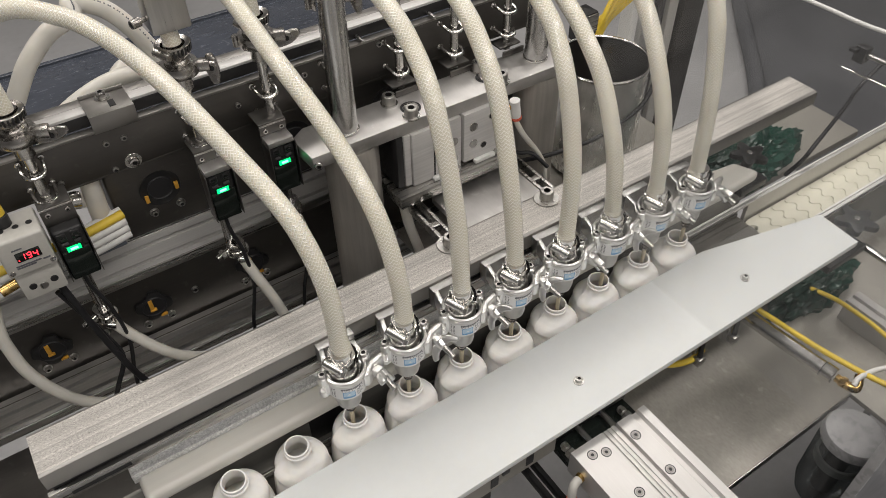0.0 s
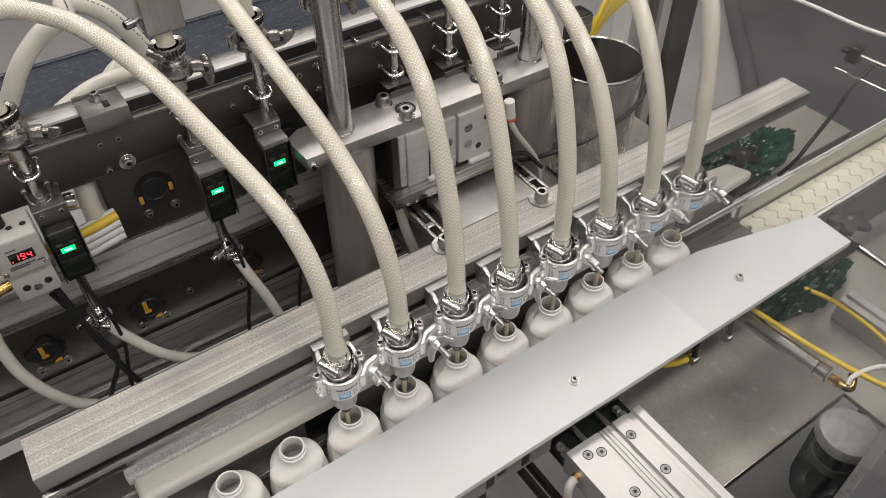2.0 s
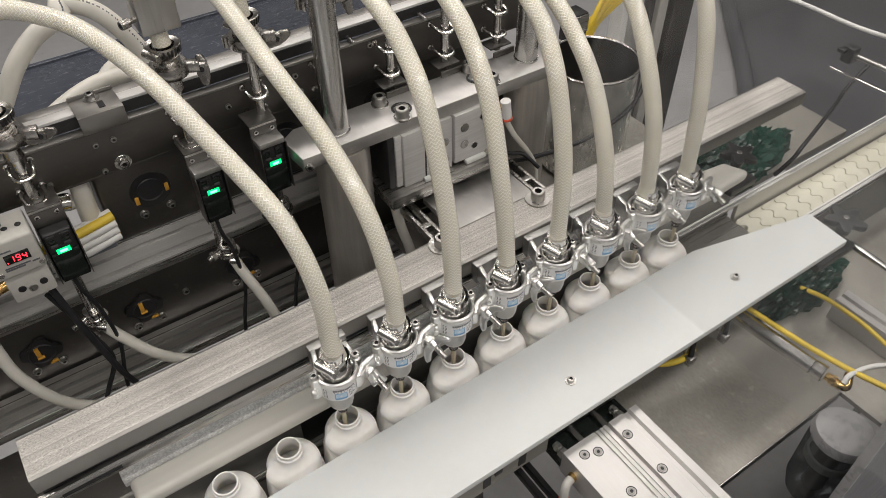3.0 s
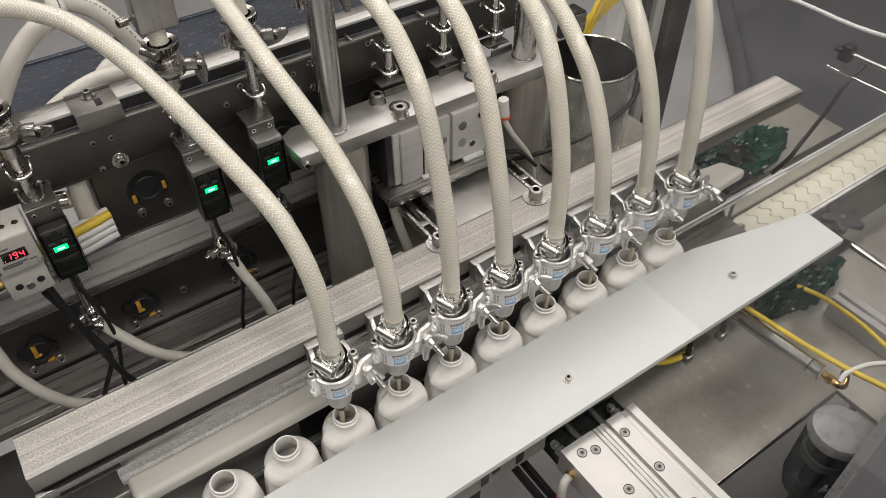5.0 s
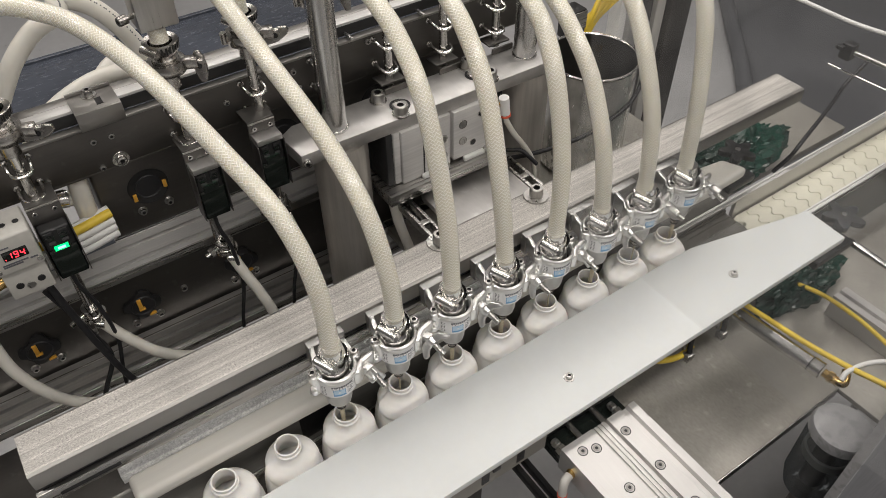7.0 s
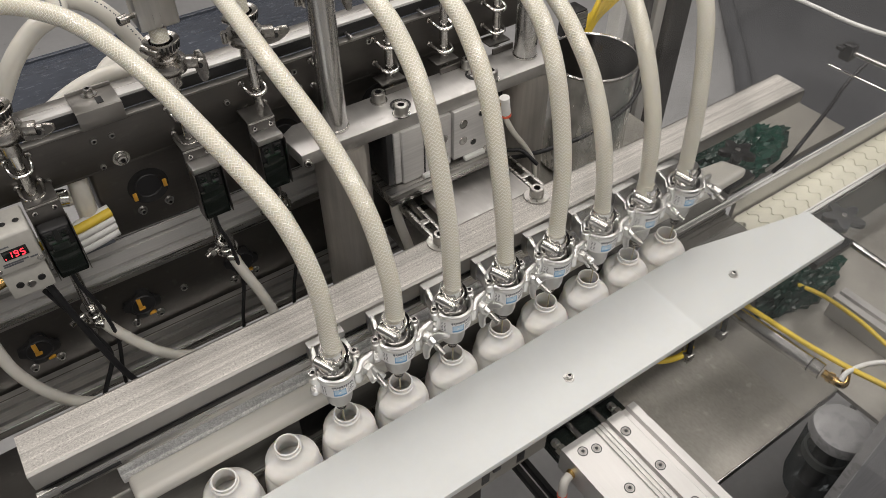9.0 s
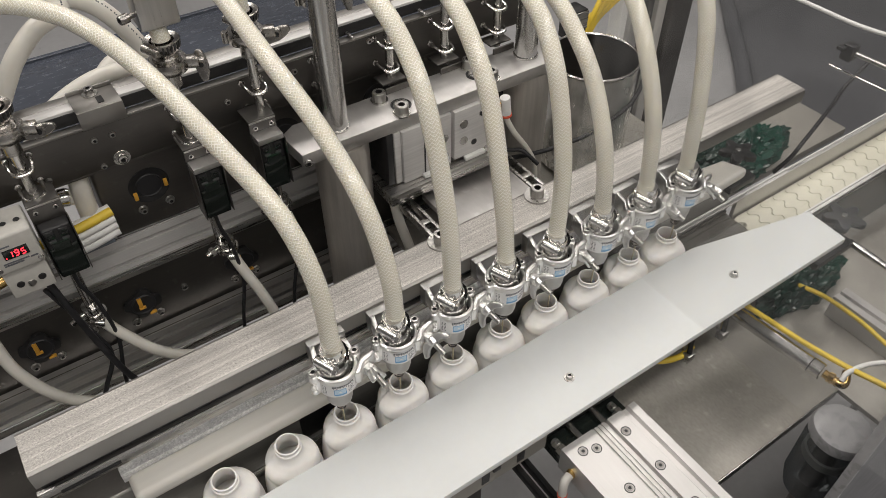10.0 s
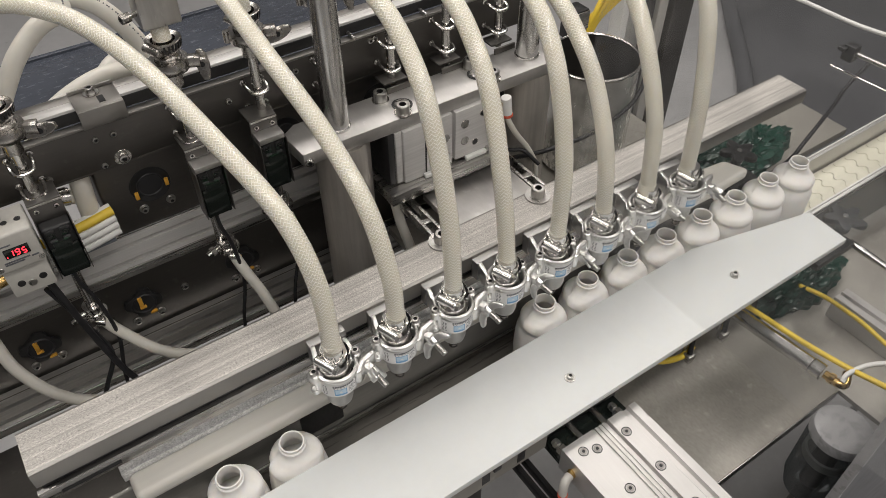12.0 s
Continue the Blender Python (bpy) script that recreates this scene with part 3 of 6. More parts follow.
def nozzle(x):
    t = thing("filling_nozzle", (x, 0, 1.015), "stainless filling nozzle held in a cast hinged clamp with sticker", "nozzle", "filling nozzles on the bar")
    cx, cy = x + 0.0025, -0.002
    at = lambda px_, py_, z=0.0: Vector((cx + px_, cy + py_, z))
    # frosted cup under the clamp, steel tip and the stream of product
    part("stem", lathe([(0, 1.034), (0.0085, 1.034), (0.0115, 1.036), (0.0150, 1.0400), (0.0166, 1.0470), (0.0172, 1.0600), (0.0180, 1.0615), (0.0180, 1.0745), (0, 1.0745)], at(0, 0), 40), CUP, t, "satin cup above the tip")
    tip = part("tip", lathe([(0.0035, 1.0190), (0.0052, 1.0190), (0.0062, 1.0205), (0.0062, 1.0260), (0.0078, 1.0275), (0.0078, 1.0338), (0, 1.0338)], at(0, 0), 24), REDUCER, t)
    for z in (1.0222, 1.0296):
        part("ring_groove", lathe([(0.0060, z), (0.0080 if z > 1.026 else 0.0064, z), (0.0080 if z > 1.026 else 0.0064, z + 0.0012), (0.0060, z + 0.0012)], at(0, 0), 24), BLACK, tip)
    part("stream", lathe([(0, 0.968), (0.0026, 0.969), (0.0032, 1.0), (0.0034, 1.021), (0, 1.021)], at(0, 0), 10), LIQUID, t, "stream of cream product")
    part("drip", lathe([(0, 0.968), (0.0008, 0.969), (0.0010, 1.0), (0.0012, 1.021), (0, 1.021)], at(0.0006, -0.0004), 8), LIQUID, t, "last thin thread of product")
    # polished reducer inside the clamp, with a waist and a lip
    part("dome", lathe([(0, 1.0900), (0.0190, 1.0900), (0.0204, 1.0925), (0.0204, 1.0985), (0.0192, 1.1000), (0.0196, 1.1020), (0.0186, 1.1060), (0.0160, 1.1100), (0.0140, 1.1120), (0, 1.1120)], (x + 0.0015, 0, 0), 40), CHROME, t)
    # added black disc paints the shade in the gap inside the ring
    part("dark_seat", lathe([(0, 1.0880), (0.0222, 1.0880), (0.0222, 1.0898), (0, 1.0898)], at(0, 0), 40), BLACK, t, "black disc standing in for the shaded gap in the clamp")
    part("ferrule", lathe([(0, 1.1110), (0.0135, 1.1110), (0.0142, 1.1125), (0.0142, 1.138), (0, 1.138)], (x + 0.0015, 0, 0), 28), CHROME, t)
    # hose clamp: slotted band, flared tail and worm-screw housing
    hx, hy = x + 0.0025, 0.001
    band = part("hose_clamp", lathe([(0.0146, 1.1130), (0.0162, 1.1125), (0.0168, 1.1260), (0.0150, 1.1265)], (hx, hy, 0), 36), CHROME, t)
    ta = lathe([(0.0166, 1.1120), (0.0176, 1.1120), (0.0205, 1.1275), (0.0196, 1.1278)], (hx, hy, 0), 48)
    gone = [f for f in ta.faces if not -0.75 < math.atan2(f.calc_center_median().y - hy, f.calc_center_median().x - hx) < 1.0]
    bmesh.ops.delete(ta, geom=gone, context="FACES")
    part("band_tail", ta, CHROME, band)
    for k in range(9):
        a = -0.68 + 0.17 * k
        cr = 0.01935
        part("slot", box(-0.0009, 0.0009, -0.0009, 0.0009, -0.0046, 0.0046, 0, m=pose(hx + cr * math.cos(a), hy + cr * math.sin(a), 1.1205, 0, 11, math.degrees(a))), BLACK, band)
    w0, w1 = Vector((hx - 0.0215, hy + 0.0030, 1.1275)), Vector((hx - 0.0085, hy - 0.0180, 1.1200))
    wd = (w1 - w0).normalized()
    part("worm_housing", rod(w0, w1, 0.0068, 20, 0.0065, bev=0.0012), CHROME, band)
    part("housing_lip", rod(w1 - wd * 0.0035, w1 + wd * 0.0006, 0.0074, 20), CHROME, band)
    part("worm_screw", hexagon(w1 + wd * 0.0004, w1 + wd * 0.0055, 0.0062), CHROME, band)
    part("housing_saddle", box(-0.0050, 0.0050, -0.0100, 0.0100, -0.0045, 0.0020, 0.0010, m=pose((w0.x + w1.x) / 2 + 0.0040, (w0.y + w1.y) / 2 + 0.0025, 1.1210, 0, 0, 32)), CHROME, band)
    # cast clamp ring: rolled upper rim, sticker wall, lower lip
    ring = part("clamp_ring", lathe([(0.0205, 1.0735), (0.0240, 1.0735), (0.0248, 1.0745), (0.0248, 1.0985), (0.0260, 1.0995), (0.0272, 1.1015), (0.0274, 1.1045), (0.0264, 1.1070), (0.0240, 1.1080), (0.0226, 1.1070), (0.0222, 1.1040), (0.0222, 1.0880), (0.0205, 1.0870)], at(0, 0), 56), CAST, t)
    sticker = lathe([(0.02495, 1.0755), (0.02495, 1.0975)], at(0, 0), 64)
    far = [f for f in sticker.faces if not -2.95 < math.atan2(f.calc_center_median().y - cy, f.calc_center_median().x - cx) < -0.35]
    bmesh.ops.delete(sticker, geom=far, context="FACES")
    part("sticker", sticker, LABEL, ring, "white wrap sticker with blue triangle")

    def patch(a0, a1, z0, z1, r=0.02505, steps=6):
        q = bmesh.new()
        cols = [[q.verts.new(at(r * math.cos(a0 + (a1 - a0) * k / steps), r * math.sin(a0 + (a1 - a0) * k / steps), z)) for z in (z0, z1)] for k in range(steps + 1)]
        for c, d in zip(cols, cols[1:]):
            q.faces.new((c[0], d[0], d[1], c[1]))
        return q
    mid = -1.90
    part("print_panel", patch(mid - 0.30, mid + 0.32, 1.0775, 1.0895), BLUE, ring)
    part("print_panel", patch(mid - 0.26, mid + 0.28, 1.0805, 1.0887, 0.02510), PALEBLUE, ring)
    tri = bmesh.new()
    vs = [tri.verts.new(at(0.02516 * math.cos(a), 0.02516 * math.sin(a), z)) for a, z in ((mid - 0.17, 1.0815), (mid + 0.19, 1.0815), (mid + 0.01, 1.0880))]
    tri.faces.new(vs)
    part("print_mark", tri, BLUE, ring)
    tri = bmesh.new()
    vs = [tri.verts.new(at(0.02520 * math.cos(a), 0.02520 * math.sin(a), z)) for a, z in ((mid - 0.075, 1.0829), (mid + 0.095, 1.0829), (mid + 0.01, 1.0862))]
    tri.faces.new(vs)
    part("print_mark", tri, LABEL, ring)
    # a bold title row, a row of small marks, fine rows at both sides
    rows = [(mid - 0.36 + 0.115 * k, mid - 0.36 + 0.115 * k + 0.092, 1.0928, 1.0960) for k in range(10)]
    rows += [(mid - 0.32 + 0.16 * k, mid - 0.32 + 0.16 * k + 0.05, 1.0908, 1.0920) for k in range(5)]
    rows += [(mid + 0.42, mid + 0.42 + w, z, z + 0.0008) for w, z in ((0.42, 1.0900), (0.34, 1.0880), (0.42, 1.0860), (0.28, 1.0838), (0.36, 1.0816), (0.2, 1.0794))]
    rows += [(mid - 0.92 + 0.16 * c, mid - 0.92 + 0.16 * c + 0.09, z, z + 0.0012) for c in (0, 1) for z in (1.0785, 1.0813, 1.0841, 1.0869, 1.0897, 1.0925)]
    for a0, a1, z0, z1 in rows:
        part("print_bar", patch(a0, a1, z0, z1, steps=2), INK, ring)
    # bolt lugs at both ends of the clamp split, an upper and a lower eye each
    for lx, ly in ((-0.0285, 0.0010), (0.0285, 0.0020)):
        lug = part("lug", rod(at(lx, ly, 1.0960), at(lx, ly, 1.1090), 0.0066, 22, bev=0.0014), CAST, t)
        part("lug_eye", rod(at(lx * 1.03, ly, 1.0735), at(lx * 1.03, ly, 1.0815), 0.0062, 20, bev=0.0014), CAST, lug)
        part("web", box(-0.0050, 0.0050, -0.0060, 0.0060, -0.016, 0.013, 0.0018, m=pose(cx + lx * 0.84, cy + ly, 1.0905, 0, 0, math.degrees(math.atan2(ly, lx)))), CAST, lug)
        part("socket_bolt", cap_screw(at(lx, ly, 1.1090), at(lx, ly, 1.1135), 0.0052), STEEL_V, lug)
    # satin holder plate and the two cast arms that run back to it
    plate = part("mounting_plate", box(x - 0.009, x + 0.042, 0.0460, 0.0590, 1.062, 1.0955, 0.0015), SATINPLATE, t, "satin steel holder plate")
    for path in (((-0.0275, 0.0040), (-0.0220, 0.0140), (-0.0135, 0.0240), (-0.0125, 0.0310), (-0.0080, 0.0475)), ((0.0300, 0.0045), (0.0325, 0.0160), (0.0340, 0.0300), (0.0345, 0.0475))):
        w = 0.0032
        left = [(cx + a - w, cy + b) for a, b in path]
        right = [(cx + a + w, cy + b) for a, b in reversed(path)]
        part("side_web", prism(left + right, 1.0720, 1.0985 if path[0][0] < 0 else 1.0860, 0.0012), CAST, plate)
    # latch arm of the hinged half, yoke, swing bolt and wing nut
    out = [(0.0135, -0.0215), (0.0205, -0.0240), (0.0265, -0.0200), (0.0330, -0.0125), (0.0415, -0.0105), (0.0500, -0.0080), (0.0520, -0.0030), (0.0480, -0.0010), (0.0380, -0.0030), (0.0300, -0.0055), (0.0235, -0.0110)]
    part("latch_arm", prism([(cx + a, cy + b) for a, b in out], 1.0800, 1.1030, 0.0026, seg=3), CAST, t)
    part("latch_yoke", box(-0.0060, 0.0060, -0.0085, 0.0060, -0.0085, 0.0060, 0.002, m=pose(cx + 0.0360, cy - 0.0150, 1.0900, -12, 0, 12)), CAST, t)
    p0, p1 = at(0.0350, -0.0060, 1.0945), at(0.0440, -0.0440, 1.0790)
    d = (p1 - p0).normalized()
    bolt = part("swing_bolt", rod(p0, p1, 0.0037, 16), STEEL_V, t, "threaded stainless swing bolt")
    for k in range(14):
        c = p1 - d * (0.0008 + 0.0016 * k)
        part("thread", rod(c, c - d * 0.0009, 0.0043, 14, bev=0.0003), STEEL_V, bolt)
    c = p0.lerp(p1, 0.46)
    up = (Vector((0.70, -0.14, 0.70)) - d * Vector((0.70, -0.14, 0.70)).dot(d)).normalized()
    m = Matrix((up, d.cross(up), d)).transposed().to_4x4()
    m.translation = c
    hub = lathe([(0, -0.006), (0.0062, -0.006), (0.0072, -0.0045), (0.0068, 0.0035), (0.0056, 0.0050), (0, 0.0050)], (0, 0, 0), 22)
    # swept wings: outlines in the plane of the bolt
    half = [(0.0030, -0.0062), (0.0090, -0.0058), (0.0150, -0.0030), (0.0195, 0.0025), (0.0225, 0.0078), (0.0218, 0.0112), (0.0178, 0.0118), (0.0135, 0.0078), (0.0090, 0.0050), (0.0030, 0.0050)]
    flat = Matrix(((1, 0, 0, 0), (0, 0, 1, 0), (0, 1, 0, 0), (0, 0, 0, 1)))
    nut = part("wing_nut", hub, CAST, t, "cast aluminium wing nut", at=(0, 0, 0))
    nut.matrix_basis = Matrix.Translation(-ORIGIN[t.name]) @ m
    for s in (1, -1):
        wing = part("wing", prism([(s * u, v) for u, v in half], -0.0044, 0.0044, 0.0018, m=flat, seg=3), CAST, nut, at=(0, 0, 0))
        wing.location = (0, 0, 0)
    return t


NOZZLES = [nozzle(-0.0075)]
for k in range(1, 8):
    NOZZLES.append(copy_thing(NOZZLES[0], pose(0.0868 * k - 0.0075, 0, 1.015, 0, 0, (k * 37) % 7 - 3)))
# each wing nut came to rest at its own angle
for t, turn in zip(NOZZLES, (78, -4, 5, 0, 70, 12, 84, 72)):
    for ob in t.children:
        if ob.name.startswith("wing_nut"):
            ob.matrix_basis = ob.matrix_basis @ pose(0, 0, 0, 0, 0, turn)


def hose(points, label):
    t = thing("braided_hose", points[0], label, "hose", "braided product hoses")
    part("sleeve", sweep(points, 0.0114, 24, 14), HOSE, t)
    foot = Vector(points[0])
    part("barb_end", sweep([foot, foot.lerp(Vector(points[1]), 0.5), Vector(points[1])], 0.0122, 24, 4), HOSE, t, "swollen hose end over the barb")
    return t


HL = "cream-filled clear braided hose arching down to a nozzle"
hose([(0, 0, 1.122), (-0.004, 0.002, 1.147), (-0.004, 0.006, 1.21), (-0.0061, 0.016, 1.2523), (-0.0099, 0.036, 1.2876), (-0.0168, 0.065, 1.3177), (-0.0321, 0.120, 1.3494), (-0.0636, 0.240, 1.3992), (-0.0940, 0.330, 1.4234), (-0.1284, 0.380, 1.4383), (-0.18, 0.42, 1.442), (-0.26, 0.46, 1.40)], HL)
hose([(0.085, 0, 1.122), (0.084, 0.001, 1.14), (0.081, 0.004, 1.21), (0.077, 0.04, 1.29), (0.0732, 0.120, 1.3443), (0.0623, 0.220, 1.3921), (0.0612, 0.330, 1.4183), (0.0574, 0.430, 1.4313)], HL)
hose([(0.17, 0, 1.122), (0.170, 0.001, 1.136), (0.167, 0.008, 1.251), (0.169, 0.05, 1.376), (0.177, 0.11, 1.427), (0.179, 0.17, 1.454), (0.18, 0.27, 1.48)], HL)
hose([(0.255, 0, 1.122), (0.256, 0.001, 1.134), (0.248, 0.008, 1.245), (0.254, 0.05, 1.358), (0.261, 0.1, 1.411), (0.267, 0.15, 1.437), (0.275, 0.25, 1.47)], HL)
hose([(0.34, 0, 1.122), (0.343, 0.001, 1.139), (0.342, 0.005, 1.248), (0.342, 0.03, 1.351), (0.35, 0.07, 1.404), (0.356, 0.11, 1.428), (0.365, 0.2, 1.47)], HL)
hose([(0.425, 0, 1.122), (0.427, 0.001, 1.142), (0.417, 0.008, 1.241), (0.422, 0.05, 1.32), (0.426, 0.1, 1.367), (0.434, 0.15, 1.39), (0.445, 0.25, 1.43)], HL)
hose([(0.51, 0, 1.122), (0.512, 0.001, 1.144), (0.500, 0.005, 1.254), (0.501, 0.04, 1.338), (0.513, 0.09, 1.391), (0.53, 0.17, 1.43)], HL)
hose([(0.595, 0, 1.122), (0.597, 0.001, 1.135), (0.585, 0.0, 1.241), (0.588, 0.015, 1.321), (0.594, 0.04, 1.388), (0.605, 0.1, 1.46)], HL)


# ---- lift head: plate, posts, pillars, actuator, arms ----
def lift_head():
    t = thing("lifting_head", (0.35, 0.3, 0.0), "steel lift head: thick bolted plate on two pillars with round posts", "machine frame")
    out = [(0.104, 0.272), (0.560, 0.266), (0.576, 0.284), (0.576, 0.338), (0.125, 0.346), (0.100, 0.330)]
    part("top_plate", prism(out, 1.178, 1.2, 0.002), PLATE, t)
    for x in (0.176, 0.528):
        part("post", rod((x, 0.306, 1.2), (x, 0.306, 2.2), 0.0185, 40), POST, t, "brushed steel guide post")
        part("post_collar", lathe([(0.0186, 1.2), (0.0205, 1.2), (0.0205, 1.203), (0.0186, 1.203)], (x, 0.306, 0), 40), CHROME, t)
        part("pillar", lathe([(0, 0.0), (0.042, 0.0), (0.042, 1.160), (0.039, 1.1775), (0, 1.1775)], (x + 0.004, 0.306, 0), 44), PILLAR, t, "brushed steel pillar")
    for x, y in ((0.262, 0.327), (0.272, 0.279), (0.428, 0.327), (0.438, 0.279)):
        w = part("washer", lathe([(0.004, 1.2), (0.0135, 1.2), (0.0135, 1.2022), (0.004, 1.2022)], (x, y, 0), 28), CHROME, t)
        part("bolt", cap_screw((x, y, 1.2022), (x, y, 1.2165), 0.0105), STEEL_V, w)
    for x, y in ((0.283, 0.299), (0.425, 0.303)):
        bore = part("bore", lathe([(0.0125, 1.2004), (0.0160, 1.2004), (0.0160, 1.2012), (0.0125, 1.2012)], (x, y, 0), 32), BLACK, t)
        part("rod_end", cap_screw((x, y, 1.1985), (x, y, 1.2035), 0.0118), STEEL, bore)
    part("side_bolt", cap_screw((0.112, 0.272, 1.186), (0.110, 0.266, 1.186), 0.0062), CHROME, t)
    return t


lift_head()


def actuator():
    t = thing("lift_actuator", (0.33, 0.30, 1.06), "grey anodised guided air cylinder under the lift plate", "actuator")
    part("base_plate", box(0.228, 0.44, 0.248, 0.345, 1.058, 1.079, 0.0015), STEEL, t)
    part("body", box(0.262, 0.352, 0.264, 0.335, 1.0795, 1.1775, 0.002), EXTRUSION, t)
    part("body_side", box(0.250, 0.2615, 0.268, 0.335, 1.082, 1.1775, 0.0015), EXTRUSION, t)
    part("dark_side", box(0.238, 0.2495, 0.27, 0.34, 1.082, 1.1775, 0.001), BLACK, t)
    part("guide_block", box(0.356, 0.424, 0.262, 0.335, 1.086, 1.1775, 0.002), EXTRUSION, t)
    for x, z, r in ((0.338, 1.135, 0.0078), (0.338, 1.102, 0.0078), (0.374, 1.150, 0.0078), (0.374, 1.118, 0.0078), (0.409, 1.158, 0.0062), (0.394, 1.108, 0.0062)):
        y = 0.2638 if x < 0.35 else 0.2618
        hole = part("counterbore", rod((x, y + 0.001, z), (x, y - 0.0006, z), r, 22, bev=0.0002), CHROME, t)
        part("hole", rod((x, y, z), (x, y - 0.0009, z), r * 0.78, 20, bev=0.0001), BLACK if r < 0.007 else STEEL_V, hole)
    part("seam", box(0.300, 0.3025, 0.2632, 0.2645, 1.082, 1.175, 0), BLACK, t)
    for x in (0.315, 0.395):
        part("switch", box(x - 0.02, x + 0.02, 0.2555, 0.2635, 1.0795, 1.0865, 0.0015), WHITEPL, t)
        part("switch_clamp", box(x + 0.021, x + 0.03, 0.2545, 0.2635, 1.0795, 1.090, 0.0015), CHROME, t)
    part("elbow_fitting", rod((0.4500, 0.252, 1.146), (0.4455, 0.252, 1.178), 0.0085, 18), WHITEPL, t)
    part("release_ring", rod((0.4506, 0.252, 1.1415), (0.4500, 0.252, 1.1458), 0.0094, 18), RED, t, "orange-red release ring")
    part("thread", rod((0.4245, 0.264, 1.166), (0.440, 0.254, 1.166), 0.0055, 14), BRASS, t)
    return t


actuator()


def arm_plate():
    t = thing("arm_plate", (0.36, 0.2, 1.03), "flat aluminium arm plate with slotted side arms under the bar", "bracket")
    part("plate", box(0.292, 0.448, 0.128, 0.262, 1.034, 1.045, 0.0012), PLATE, t)
    for x in (0.262, 0.462):
        arm = part("slotted_arm", box(x - 0.012, x - 0.006, 0.13, 0.40, 1.030, 1.045, 0.001), STEEL, t)
        part("slotted_arm", box(x + 0.006, x + 0.012, 0.13, 0.40, 1.030, 1.045, 0.001), STEEL, t)
        for y in (0.13, 0.20, 0.29, 0.39):
            part("slot_bridge", box(x - 0.0065, x + 0.0065, y, y + 0.012, 1.0305, 1.0445, 0.001), STEEL, arm)
    return t


arm_plate()


# ---- rear frame ----
def rear_beam():
    t = thing("sensor_beam", (0.4, 0.4, 1.215), "long dark stainless beam with an aluminium rail on top", "beam")
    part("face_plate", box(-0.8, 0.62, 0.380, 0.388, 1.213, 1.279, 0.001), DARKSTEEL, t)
    part("lip", box(-0.8, 0.62, 0.3765, 0.390, 1.2795, 1.2835, 0.0008), SATIN, t, "bright folded lip")
    part("rail", box(-0.8, 0.62, 0.392, 0.410, 1.284, 1.304, 0.001), EXTRUSION, t, "bright aluminium rail")
    # added black strip paints the dark reflection on the rail's front
    part("rail_face", box(-0.8, 0.62, 0.3902, 0.3916, 1.2845, 1.3005, 0.0003), BLACK, t, "black strip in place of the dark reflection on the rail front")
    part("rear_rail", box(-0.8, 0.62, 0.413, 0.434, 1.284, 1.301, 0.001), SATIN, t)
    part("groove", box(-0.8, 0.62, 0.4102, 0.4128, 1.284, 1.296, 0), BLACK, t)
    part("bottom_flange", box(-0.8, 0.62, 0.381, 0.43, 1.209, 1.2125, 0.0008), DARKSTEEL, t)
    for x, z in ((-0.1311, 1.260), (-0.1078, 1.260), (-0.1318, 1.2177), (0.05, 1.25), (0.155, 1.262), (0.16, 1.235), (0.28, 1.27), (-0.2, 1.225), (0.0, 1.23), (-0.29, 1.25)):
        part("screw", cap_screw((x, 0.380, z), (x, 0.3765, z), 0.0042), STEEL, t)
    for x in (0.125, 0.25, 0.376, 0.486):
        part("stud", rod((x, 0.392, 1.288), (x, 0.370, 1.288), 0.0028, 12), STEEL, t)
    w = part("washer", rod((-0.1066, 0.380, 1.2215), (-0.1066, 0.3785, 1.2215), 0.0115, 28, bev=0.0004), CHROME, t)
    part("bolt", cap_screw((-0.1066, 0.3785, 1.2215), (-0.1066, 0.372, 1.2215), 0.0068), CHROME, w)
    return t


rear_beam()


def slot_bracket():
    t = thing("slotted_bracket", (-0.11, 0.39, 1.304), "bent stainless bracket with a slot, bolted on the rail", "bracket")
    p = part("plate", box(-0.140, -0.083, 0.3705, 0.414, 1.3065, 1.3095, 0.0008), SATIN, t)
    part("front_fold", box(-0.140, -0.083, 0.3675, 0.3703, 1.2840, 1.3095, 0.0008), SATIN, t)
    part("back_fold", box(-0.140, -0.083, 0.4145, 0.4170, 1.3065, 1.314, 0.0008), SATIN, t)
    part("slot", box(-0.110, -0.102, 0.378, 0.394, 1.3094, 1.3102, 0), BLACK, p)
    w = part("washer", lathe([(0.003, 1.3095), (0.010, 1.3095), (0.010, 1.311), (0.003, 1.311)], (-0.113, 0.405, 0), 24), CHROME, t)
    part("bolt", cap_screw((-0.113, 0.405, 1.311), (-0.113, 0.405, 1.319), 0.006), STEEL, w)
    return t


slot_bracket()


